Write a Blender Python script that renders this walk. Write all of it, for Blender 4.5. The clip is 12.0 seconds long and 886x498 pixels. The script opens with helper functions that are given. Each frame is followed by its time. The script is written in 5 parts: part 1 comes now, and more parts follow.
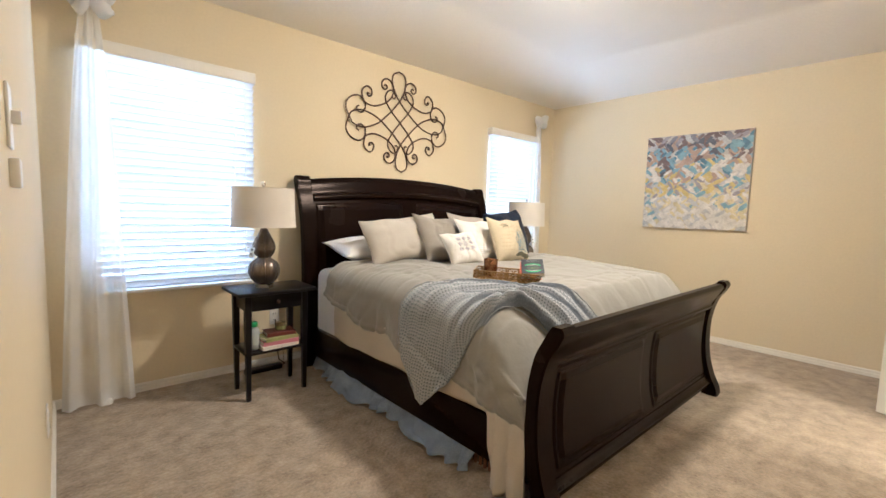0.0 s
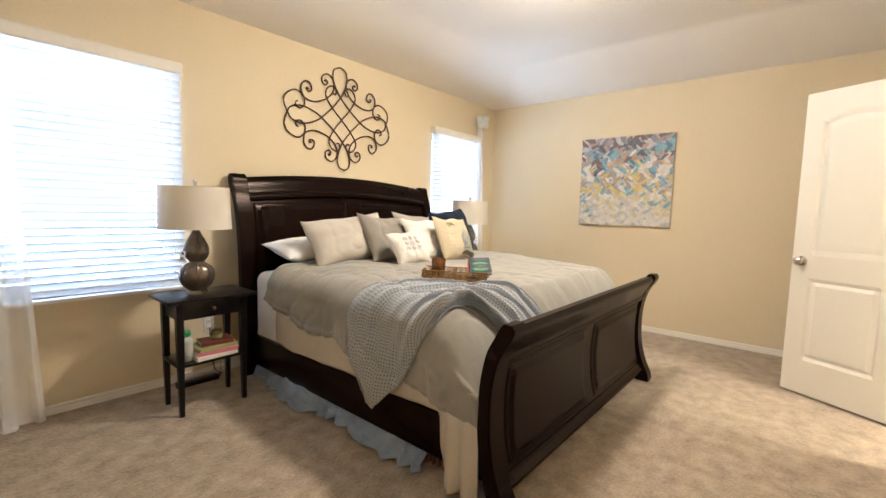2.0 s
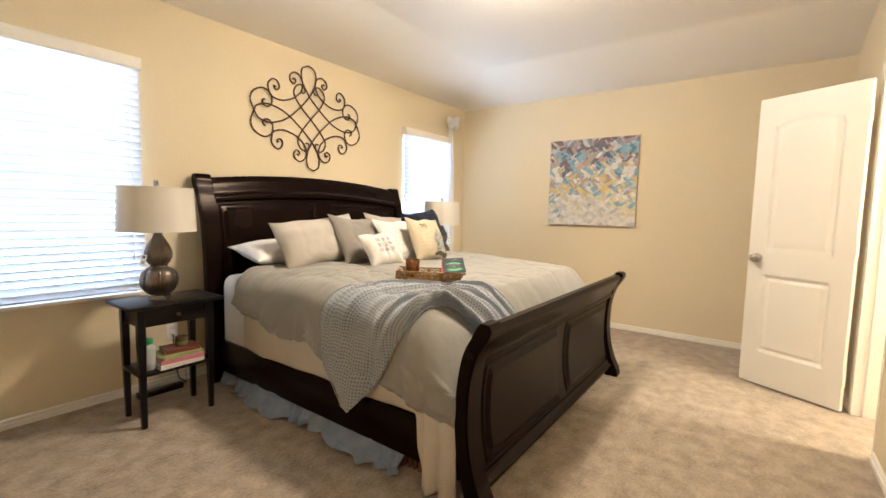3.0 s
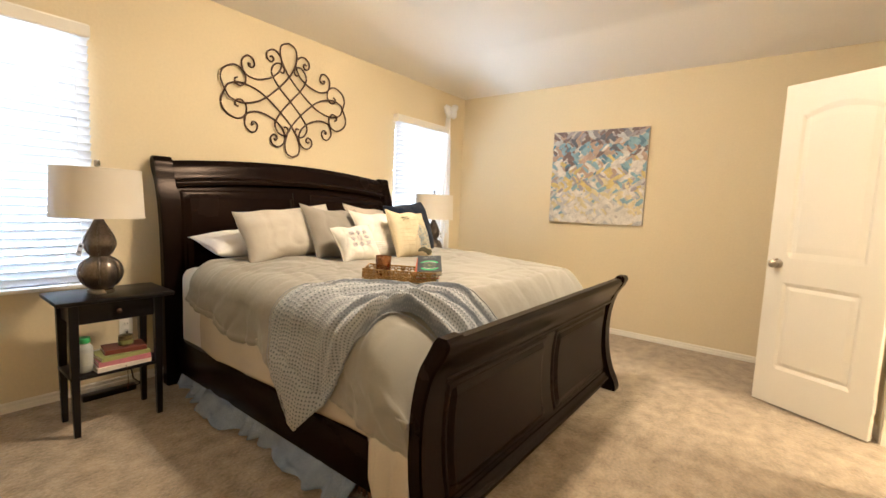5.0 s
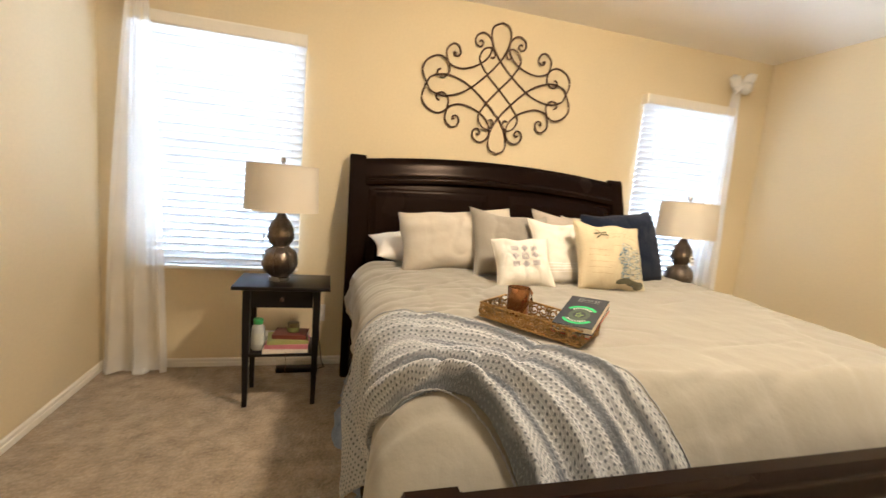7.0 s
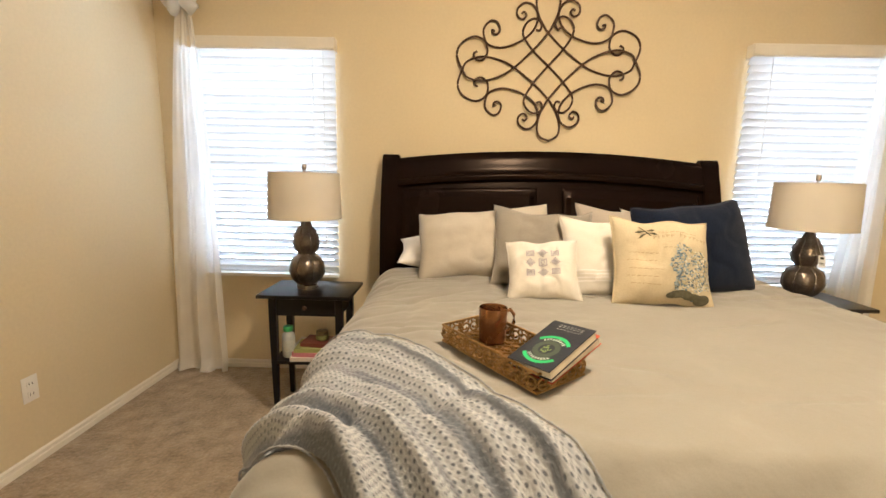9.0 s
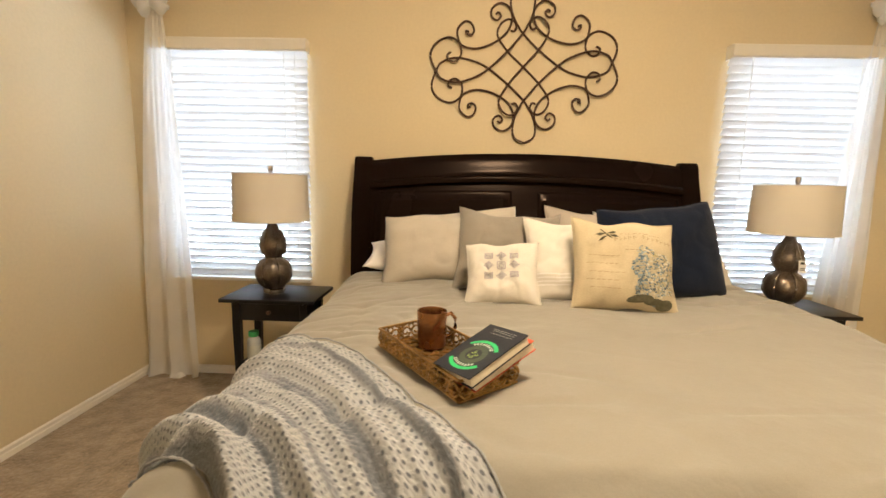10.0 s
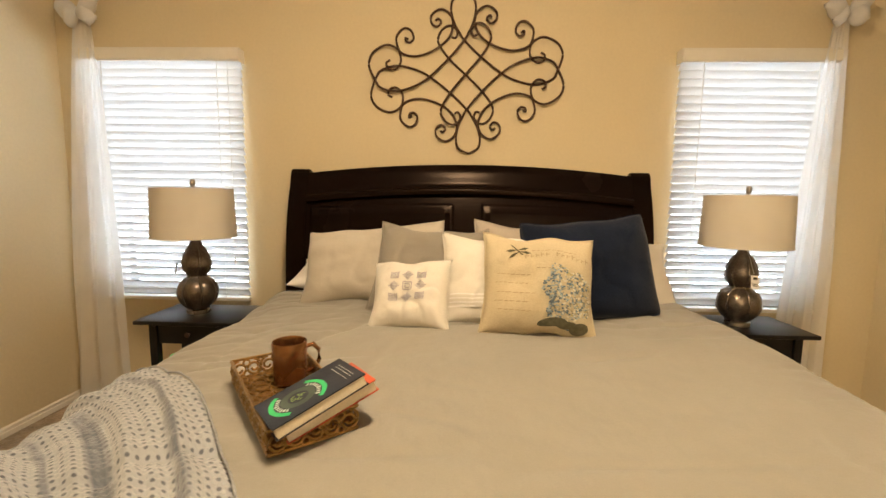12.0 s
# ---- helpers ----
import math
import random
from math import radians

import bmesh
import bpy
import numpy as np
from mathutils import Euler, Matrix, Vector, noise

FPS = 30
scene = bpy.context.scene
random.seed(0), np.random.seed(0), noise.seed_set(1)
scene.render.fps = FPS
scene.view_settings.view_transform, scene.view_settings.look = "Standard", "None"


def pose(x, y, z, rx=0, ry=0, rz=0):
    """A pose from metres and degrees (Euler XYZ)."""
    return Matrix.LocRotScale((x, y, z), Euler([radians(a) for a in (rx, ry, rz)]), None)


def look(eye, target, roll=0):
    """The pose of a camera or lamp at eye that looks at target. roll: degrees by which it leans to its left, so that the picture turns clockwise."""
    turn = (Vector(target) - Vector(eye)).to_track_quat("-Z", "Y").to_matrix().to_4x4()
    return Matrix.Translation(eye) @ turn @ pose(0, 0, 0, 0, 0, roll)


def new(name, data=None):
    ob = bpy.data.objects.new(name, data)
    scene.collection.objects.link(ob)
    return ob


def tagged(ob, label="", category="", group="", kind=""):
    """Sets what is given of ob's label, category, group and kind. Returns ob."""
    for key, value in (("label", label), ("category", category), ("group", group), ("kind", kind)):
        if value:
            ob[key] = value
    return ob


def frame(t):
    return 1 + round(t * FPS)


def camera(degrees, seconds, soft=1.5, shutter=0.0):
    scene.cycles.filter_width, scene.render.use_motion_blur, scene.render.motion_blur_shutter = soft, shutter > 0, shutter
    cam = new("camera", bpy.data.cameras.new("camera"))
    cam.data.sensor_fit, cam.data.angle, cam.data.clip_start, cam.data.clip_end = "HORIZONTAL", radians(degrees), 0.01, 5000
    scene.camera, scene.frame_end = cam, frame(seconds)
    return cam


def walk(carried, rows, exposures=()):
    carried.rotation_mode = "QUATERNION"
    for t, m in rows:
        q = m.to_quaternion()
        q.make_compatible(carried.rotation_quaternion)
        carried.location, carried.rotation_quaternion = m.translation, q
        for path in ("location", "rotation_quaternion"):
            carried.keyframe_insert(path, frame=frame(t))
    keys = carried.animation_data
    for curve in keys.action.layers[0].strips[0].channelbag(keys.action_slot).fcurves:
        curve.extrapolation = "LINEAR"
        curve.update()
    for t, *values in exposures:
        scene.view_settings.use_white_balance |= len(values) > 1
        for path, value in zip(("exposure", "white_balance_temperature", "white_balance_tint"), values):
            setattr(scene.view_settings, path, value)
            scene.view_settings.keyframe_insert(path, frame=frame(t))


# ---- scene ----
cam = camera(91.8, 12.0, shutter=0.5)
PATH = [
    (0, (0.096, -0.035, 1.208), (1.427, 1.446, 1.027), 1.7),
    (0.5, (0.09, -0.035, 1.216), (1.483, 1.392, 1.048), 1.1),
    (1, (0.085, -0.038, 1.211), (1.525, 1.34, 1.049), 1.1),
    (1.5, (0.082, -0.026, 1.218), (1.562, 1.309, 1.054), 1.1),
    (2, (0.08, -0.001, 1.216), (1.6, 1.286, 1.033), 1.4),
    (2.5, (0.077, 0.01, 1.21), (1.632, 1.255, 1.028), 1.5),
    (3, (0.068, 0.02, 1.213), (1.675, 1.197, 1.038), 1.2),
    (3.5, (0.057, 0.029, 1.217), (1.713, 1.137, 1.05), 1.1),
    (5.5, (0.658, 0.069, 1.192), (2.15, 1.385, 0.986), 3.2),
    (6, (0.931, 0.171, 1.192), (2.222, 1.686, 1.003), 2.4),
    (6.5, (1.146, 0.233, 1.187), (2.05, 2.006, 0.986), 2.0),
    (7, (1.313, 0.263, 1.246), (1.841, 2.174, 0.981), 4.9),
    (7.5, (1.489, 0.307, 1.244), (1.808, 2.259, 0.95), 2.6),
    (9.5, (1.961, 0.483, 1.295), (1.895, 2.456, 0.976), 1.6),
    (10, (2.052, 0.508, 1.262), (1.996, 2.487, 0.979), 1.3),
    (10.5, (2.138, 0.543, 1.261), (2.084, 2.523, 0.981), 0.9),
    (11, (2.227, 0.616, 1.263), (2.149, 2.599, 1.013), 2.4),
    (11.5, (2.313, 0.648, 1.263), (2.256, 2.635, 1.039), 2.0),
    (12, (2.4, 0.651, 1.276), (2.331, 2.636, 1.045), 0.8),
]
EXPOSURES = [(0, 0.19, 4760, 10), (3.5, 0.22, 5250, 10), (6, 0.20, 5620, 10), (7.5, 0.08, 5560, 10), (10, -0.20, 6100, 10), (12, -0.40, 6620, 10)]
walk(cam, [(t, look(eye, target, roll)) for t, eye, target, roll in PATH], EXPOSURES)

# ---------------------------------------------------------------- world and light
WALL_Y, WALL_X, SOUTH_Y, WALL_T = 3.2, 4.833, -0.525, 0.14
WEST_X = 0.033
PLATE_Z, CEIL_Z, INSET = 2.51, 2.70, 0.80

world = bpy.data.worlds.new("daylight")
scene.world = world
world.use_nodes = True
wn = world.node_tree.nodes
sky = wn.new("ShaderNodeTexSky")
sky.sky_type, sky.sun_disc = "NISHITA", False
sky.sun_elevation, sky.sun_rotation = radians(48), radians(120)
world.node_tree.links.new(sky.outputs[0], wn["Background"].inputs[0])
wn["Background"].inputs[1].default_value = 0.15

sun = new("sun", bpy.data.lights.new("sun", "SUN"))
sun.data.energy, sun.data.angle, sun.data.color = 2.5, radians(0.5), (1, 0.95, 0.88)
sun.matrix_world = look((0, 0, 12), (-8.0, 4.6, 2.0))


def area_lamp(name, m, w, h, watts, colour):
    d = bpy.data.lights.new(name, "AREA")
    d.shape, d.size, d.size_y, d.energy, d.color = "RECTANGLE", w, h, watts, colour
    ob = new(name, d)
    ob.matrix_world = m
    return ob


SKY_TINT = (0.81, 0.91, 1.0)
area_lamp("window_daylight", look((0.66, 3.52, 1.40), (0.66, 0, 1.2)), 1.0, 1.6, 62, SKY_TINT)
area_lamp("window_daylight", look((4.03, 3.52, 1.40), (4.03, 0, 1.2)), 1.0, 1.6, 54, SKY_TINT)


def point_lamp(name, place, watts, colour, size):
    d = bpy.data.lights.new(name, "POINT")
    d.energy, d.color, d.shadow_soft_size = watts, colour, size
    ob = new(name, d)
    ob.location = place
    return ob


BOWL_GLOW = 285
WARM = (1.0, 0.78, 0.50)
point_lamp("bathroom_bulb", (3.2, -1.7, 2.25), 185, (1.0, 0.78, 0.48), 0.15)
# added fill light in the unseen hall, no lamp is known there
point_lamp("hall_bulb", (-0.9, -0.2, 2.3), 25, WARM, 0.12)

# ---------------------------------------------------------------- materials


def material(name, colour, rough=0.6, metal=0.0, spread=0.12, scale=6.0, fine=90.0, bump=0.15, bump_scale=None, fine_mix=0.5, vary=0.0, spec=0.5, sheen=0.0, coat=0.0):
    """Two scales of colour variation, roughness wear and fine relief."""
    m = bpy.data.materials.new(name)
    m.use_nodes = True
    nt = m.node_tree
    n, l = nt.nodes, nt.links
    b = n["Principled BSDF"]
    tc = n.new("ShaderNodeTexCoord")
    big = n.new("ShaderNodeTexNoise")
    big.inputs["Scale"].default_value, big.inputs["Detail"].default_value = scale, 7
    small = n.new("ShaderNodeTexNoise")
    small.inputs["Scale"].default_value, small.inputs["Detail"].default_value = fine, 3
    mixf = n.new("ShaderNodeMix")
    mixf.inputs[0].default_value = fine_mix
    l.new(tc.outputs["Object"], big.inputs["Vector"])
    l.new(tc.outputs["Object"], small.inputs["Vector"])
    l.new(big.outputs[0], mixf.inputs[2])
    l.new(small.outputs[0], mixf.inputs[3])
    ramp = n.new("ShaderNodeValToRGB")
    lo = [max(0, c * (1 - spread * 2)) for c in colour[:3]] + [1]
    hi = [min(1, c * (1 + spread * 2)) for c in colour[:3]] + [1]
    ramp.color_ramp.elements[0].position, ramp.color_ramp.elements[1].position = 0.25, 0.75
    ramp.color_ramp.elements[0].color, ramp.color_ramp.elements[1].color = lo, hi
    l.new(mixf.outputs[0], ramp.inputs[0])
    out = ramp.outputs[0]
    if vary:
        info = n.new("ShaderNodeObjectInfo")
        hsv = n.new("ShaderNodeHueSaturation")
        mr = n.new("ShaderNodeMapRange")
        mr.inputs[3].default_value, mr.inputs[4].default_value = 1 - vary, 1 + vary
        l.new(info.outputs["Random"], mr.inputs[0])
        l.new(mr.outputs[0], hsv.inputs["Value"])
        l.new(out, hsv.inputs["Color"])
        out = hsv.outputs[0]
    l.new(out, b.inputs["Base Color"])
    b.inputs["Metallic"].default_value = metal
    b.inputs["Specular IOR Level"].default_value = spec
    if sheen:
        b.inputs["Sheen Weight"].default_value, b.inputs["Sheen Roughness"].default_value = sheen, 0.5
    if coat:
        b.inputs["Coat Weight"].default_value, b.inputs["Coat Roughness"].default_value = coat, 0.18
    rr = n.new("ShaderNodeMapRange")
    rr.inputs[3].default_value, rr.inputs[4].default_value = max(0.02, rough - 0.1), min(1, rough + 0.1)
    l.new(big.outputs[0], rr.inputs[0])
    l.new(rr.outputs[0], b.inputs["Roughness"])
    if bump:
        bn = n.new("ShaderNodeBump")
        bn.inputs["Strength"].default_value, bn.inputs["Distance"].default_value = bump, 0.01
        src = small
        if bump_scale:
            src = n.new("ShaderNodeTexNoise")
            src.inputs["Scale"].default_value, src.inputs["Detail"].default_value = bump_scale, 3
            l.new(tc.outputs["Object"], src.inputs["Vector"])
        l.new(src.outputs[0], bn.inputs["Height"])
        l.new(bn.outputs[0], b.inputs["Normal"])
    return m


def translucent(name, colour, amount, clear=0.0, rough=0.8, scale=4.0, weave=0.0):
    """Cloth or thin slats that let light through; clear: how much is open weave."""
    m = bpy.data.materials.new(name)
    m.use_nodes = True
    n, l = m.node_tree.nodes, m.node_tree.links
    b = n["Principled BSDF"]
    tc = n.new("ShaderNodeTexCoord")
    nz = n.new("ShaderNodeTexNoise")
    nz.inputs["Scale"].default_value, nz.inputs["Detail"].default_value = scale, 5
    l.new(tc.outputs["Object"], nz.inputs["Vector"])
    ramp = n.new("ShaderNodeValToRGB")
    ramp.color_ramp.elements[0].position, ramp.color_ramp.elements[1].position = 0.3, 0.7
    ramp.color_ramp.elements[0].color = [c * 0.93 for c in colour[:3]] + [1]
    ramp.color_ramp.elements[1].color = [min(1, c * 1.05) for c in colour[:3]] + [1]
    l.new(nz.outputs[0], ramp.inputs[0])
    l.new(ramp.outputs[0], b.inputs["Base Color"])
    b.inputs["Roughness"].default_value = rough
    tr = n.new("ShaderNodeBsdfTranslucent")
    l.new(ramp.outputs[0], tr.inputs[0])
    mix = n.new("ShaderNodeMixShader")
    mix.inputs[0].default_value = amount
    l.new(b.outputs[0], mix.inputs[1])
    l.new(tr.outputs[0], mix.inputs[2])
    last = mix
    if weave:
        fz = n.new("ShaderNodeTexNoise")
        fz.inputs["Scale"].default_value = 260
        l.new(tc.outputs["Object"], fz.inputs["Vector"])
        bn = n.new("ShaderNodeBump")
        bn.inputs["Strength"].default_value, bn.inputs["Distance"].default_value = weave, 0.004
        l.new(fz.outputs[0], bn.inputs["Height"])
        l.new(bn.outputs[0], b.inputs["Normal"])
    if clear:
        tp = n.new("ShaderNodeBsdfTransparent")
        last = n.new("ShaderNodeMixShader")
        last.inputs[0].default_value = clear
        l.new(mix.outputs[0], last.inputs[1])
        l.new(tp.outputs[0], last.inputs[2])
    l.new(last.outputs[0], n["Material Output"].inputs[0])
    return m


M_WALL = material("beige_wall_paint", (0.685, 0.585, 0.395, 1), 0.75, spread=0.025, scale=1.2, fine=60, bump=0.10, bump_scale=55, spec=0.25)
M_CEIL = material("ceiling_paint", (0.86, 0.81, 0.72, 1), 0.85, spread=0.02, scale=1.0, fine=80, bump=0.18, bump_scale=45, spec=0.2)
M_TRIM = material("white_trim_paint", (0.78, 0.74, 0.66, 1), 0.4, spread=0.02, scale=3, fine=40, bump=0.03)
M_DOOR = material("white_door_paint", (0.71, 0.67, 0.59, 1), 0.42, spread=0.015, scale=2, fine=120, bump=0.04)
M_CARPET = material("beige_carpet", (0.318, 0.254, 0.186, 1), 0.95, spread=0.27, scale=11.0, fine=70, bump=0.8, bump_scale=48, fine_mix=0.38, spec=0.05, sheen=0.3)
M_WOOD = material("espresso_wood", (0.0065, 0.0032, 0.0024, 1), 0.24, spread=0.10, scale=2, fine=70, bump=0.008, coat=0.0, spec=0.09)
M_WOOD.node_tree.nodes["Principled BSDF"].inputs["Specular Tint"].default_value = (1.0, 0.78, 0.66, 1)
M_BLACK = material("black_brown_wood", (0.006, 0.005, 0.0055, 1), 0.32, spread=0.1, scale=3, fine=70, bump=0.012, spec=0.3)
M_SLAT = translucent("white_blind_slat", (0.80, 0.80, 0.80, 1), 0.13, rough=0.5)
M_SHEER = translucent("sheer_white_voile", (0.92, 0.915, 0.91, 1), 0.5, clear=0.20, weave=0.3)
M_PLASTIC = material("white_plastic", (0.78, 0.76, 0.72, 1), 0.35, spread=0.01, bump=0)
M_DARKSLOT = material("dark_slot", (0.02, 0.02, 0.02, 1), 0.6, bump=0)
M_NICKEL = material("brushed_nickel", (0.52, 0.48, 0.43, 1), 0.28, metal=1.0, spread=0.05, fine=200, bump=0.05)
M_IRON = material("dark_bronze_iron", (0.075, 0.038, 0.022, 1), 0.5, metal=0.25, spread=0.3, scale=30, fine=150, bump=0.2)

glass = bpy.data.materials.new("window_glass")
glass.use_nodes = True
gb = glass.node_tree.nodes["Principled BSDF"]
gb.inputs["Base Color"].default_value, gb.inputs["Roughness"].default_value = (0.95, 0.97, 1, 1), 0.01
gb.inputs["Transmission Weight"].default_value, gb.inputs["IOR"].default_value = 1.0, 1.45

# ---------------------------------------------------------------- mesh helpers


def add_box(bm, lo, hi, bevel=0.0, seg=2):
    r = bmesh.ops.create_cube(bm, size=1.0)
    vs = r["verts"]
    bmesh.ops.scale(bm, verts=vs, vec=[h - l for l, h in zip(lo, hi)])
    bmesh.ops.translate(bm, verts=vs, vec=[(h + l) / 2 for l, h in zip(lo, hi)])
    if bevel:
        es = list({e for v in vs for e in v.link_edges})
        bmesh.ops.bevel(bm, geom=es, offset=bevel, segments=seg, affect="EDGES", profile=0.5)
    return bm


def box(lo, hi, bevel=0.0, seg=2):
    return add_box(bmesh.new(), lo, hi, bevel, seg)


def grid_mesh(nu, nv, f, close_u=False):
    """A sheet from f(i, j) -> place."""
    bm = bmesh.new()
    vs = [[bm.verts.new(f(i, j)) for j in range(nv)] for i in range(nu)]
    for i in range(nu if close_u else nu - 1):
        for j in range(nv - 1):
            k = (i + 1) % nu
            bm.faces.new((vs[i][j], vs[k][j], vs[k][j + 1], vs[i][j + 1]))
    return bm


def lathe(profile, n=32, cap=True, wobble=None):
    """Turned shape from (radius, height) pairs about z."""
    bm = bmesh.new()
    rings = []
    for r, z in profile:
        ring = []
        for i in range(n):
            a = 2 * math.pi * i / n
            q = r * (wobble(a, z) if wobble else 1)
            ring.append(bm.verts.new((q * math.cos(a), q * math.sin(a), z)))
        rings.append(ring)
    for a, b in zip(rings, rings[1:]):
        for i in range(n):
            k = (i + 1) % n
            bm.faces.new((a[i], a[k], b[k], b[i]))
    if cap:
        bm.faces.new(list(reversed(rings[0])))
        bm.faces.new(rings[-1])
    return bm


def sweep_profile(outline, x0, x1, steps=1, bow=None):
    """Extrude a closed (y, z) outline along x; bow(s) raises the z of the upper part."""
    bm = bmesh.new()
    rings = []
    for i in range(steps + 1):
        s = i / steps
        rings.append([bm.verts.new((x0 + (x1 - x0) * s, y, z + (bow(s, z) if bow else 0))) for y, z in outline])
    n = len(outline)
    for a, b in zip(rings, rings[1:]):
        for i in range(n):
            k = (i + 1) % n
            bm.faces.new((a[i], a[k], b[k], b[i]))
    bm.faces.new(rings[0])
    bm.faces.new(list(reversed(rings[-1])))
    bmesh.ops.recalc_face_normals(bm, faces=bm.faces)
    return bm


def tube(bm, pts, r, n=8):
    """A round bar along a chain of places, added to bm."""
    pts = [Vector(p) for p in pts]
    rings = []
    for i, p in enumerate(pts):
        d = (pts[min(i + 1, len(pts) - 1)] - pts[max(i - 1, 0)]).normalized()
        side = d.cross(Vector((0, 0, 1)))
        if side.length < 0.05:
            side = d.cross(Vector((0, 1, 0)))
        side.normalize()
        up = side.cross(d)
        rr = r(i / (len(pts) - 1)) if callable(r) else r
        rings.append([bm.verts.new(p + rr * (math.cos(a) * side + math.sin(a) * up)) for a in [2 * math.pi * k / n for k in range(n)]])
    for a, b in zip(rings, rings[1:]):
        for i in range(n):
            k = (i + 1) % n
            bm.faces.new((a[i], a[k], b[k], b[i]))
    bm.faces.new(list(reversed(rings[0])))
    bm.faces.new(rings[-1])
    return bm


def finish(bm, mat, smooth=False, name="mesh"):
    bmesh.ops.recalc_face_normals(bm, faces=bm.faces)
    me = bpy.data.meshes.new(name)
    bm.to_mesh(me)
    bm.free()
    for m in (mat if isinstance(mat, (list, tuple)) else [mat]):
        me.materials.append(m)
    if smooth:
        me.shade_smooth()
        if smooth != "all":
            me.set_sharp_from_angle(angle=radians(smooth if smooth is not True else 40))
    return me


def part(name, bm, mat, parent, label="", smooth=True):
    ob = new(name, finish(bm, mat, smooth, name))
    ob.parent = parent
    return tagged(ob, label)


def thing(name, m, label, category, group="", kind=""):
    ob = new(name)
    ob.empty_display_size = 0.1
    ob.matrix_world = m
    return tagged(ob, label, category, group, kind)


def solid(name, bm, mat, label, category, m=None, smooth=True, kind="", group=""):
    ob = new(name, finish(bm, mat, smooth, name))
    if m is not None:
        ob.matrix_world = m
    return tagged(ob, label, category, group, kind)


def fill_wall(name, cells, axis_lo, axis_hi, along_x, label, mat=None):
    """A wall of boxes (a0, a1, z0, z1) that leave its openings free."""
    bm = bmesh.new()
    for a0, a1, z0, z1 in cells:
        if along_x:
            add_box(bm, (a0, axis_lo, z0), (a1, axis_hi, z1))
        else:
            add_box(bm, (axis_lo, a0, z0), (axis_hi, a1, z1))
    bmesh.ops.remove_doubles(bm, verts=bm.verts, dist=1e-5)
    return solid(name, bm, mat or M_WALL, label, "wall", smooth=False, kind="structure")


# ---------------------------------------------------------------- the room
TOP = CEIL_Z + 0.02
W1 = (0.235, 1.118, 0.665, 2.065)
W2 = (3.635, 4.430, 0.665, 2.065)
B1, B2 = (0.20, 1.150, 0.640, 2.107), (3.600, 4.465, 0.640, 2.108)

fl = bmesh.new()
add_box(fl, (-WALL_T, SOUTH_Y - WALL_T, -0.1), (WALL_X + WALL_T, WALL_Y + WALL_T, 0.0))
add_box(fl, (-1.9, SOUTH_Y - 0.34, -0.1), (-WALL_T, 0.76, 0.0))
add_box(fl, (2.08, -2.75, -0.1), (4.72, SOUTH_Y - WALL_T, 0.0))
floor = solid("floor", fl, M_CARPET, "mottled beige cut-pile carpet over the whole floor", "carpet", smooth=False, kind="structure")
fill_wall("wall_north", [(-WALL_T, W1[0], 0, TOP), (W1[0], W1[1], 0, W1[2]), (W1[0], W1[1], W1[3], TOP), (W1[1], W2[0], 0, TOP),
                         (W2[0], W2[1], 0, W2[2]), (W2[0], W2[1], W2[3], TOP), (W2[1], WALL_X + WALL_T, 0, TOP)], WALL_Y, WALL_Y + WALL_T, True, "beige painted wall with two windows behind the bed")
fill_wall("wall_east", [(SOUTH_Y - WALL_T, WALL_Y, 0, TOP)], WALL_X, WALL_X + WALL_T, False, "beige painted wall with an abstract canvas")
DOOR_X0, DOOR_X1, DOOR_H = 3.025, 3.695, 2.09
fill_wall("wall_south", [(-WALL_T, DOOR_X0, 0, TOP), (DOOR_X0, DOOR_X1, DOOR_H, TOP), (DOOR_X1, WALL_X, 0, TOP)], SOUTH_Y - WALL_T, SOUTH_Y, True, "beige painted wall with a doorway")
fill_wall("wall_west", [(SOUTH_Y, -0.44, 0, TOP), (-0.44, 0.40, 2.12, TOP), (0.40, WALL_Y, 0, TOP)], -WALL_T, WEST_X, False, "beige painted wall with the entrance opening")

# ceiling: a flat field with slopes down to the north and east walls
cx0, cy0 = -0.02, SOUTH_Y - 0.02
E = WALL_X + 0.01
N = WALL_Y + 0.01
xi, yi = WALL_X - INSET, WALL_Y - INSET
cb = bmesh.new()
cv = [cb.verts.new(p) for p in ((cx0, cy0, CEIL_Z), (xi, cy0, CEIL_Z), (xi, yi, CEIL_Z), (cx0, yi, CEIL_Z),
                                (E, cy0, PLATE_Z), (E, N, PLATE_Z), (cx0, N, PLATE_Z))]
for f in ((0, 1, 2, 3), (1, 4, 5, 2), (3, 2, 5, 6)):
    cb.faces.new([cv[i] for i in f])
creases = [e for e in cb.edges if len(e.link_faces) == 2]
bmesh.ops.bevel(cb, geom=creases, offset=0.045, segments=5, affect="EDGES", profile=0.5)
ext = bmesh.ops.extrude_face_region(cb, geom=list(cb.faces))
bmesh.ops.translate(cb, verts=[g for g in ext["geom"] if isinstance(g, bmesh.types.BMVert)], vec=(0, 0, 0.35))
ceiling = solid("ceiling", cb, M_CEIL, "warm white painted ceiling with sloped edges", "ceiling", smooth=30, kind="structure")

# pale sheet added outside so the gaps between slats do not look black
M_GROUND = material("pale_ground_sheet", (0.42, 0.41, 0.39, 1), 0.9, spread=0.08, scale=0.6, fine=20, bump=0.1)
solid("ground", box((-60, -60, -0.35), (60, 60, -0.25)), M_GROUND, "pale ground sheet added outside the windows to brighten the blind gaps", "ground", smooth=False, kind="structure")

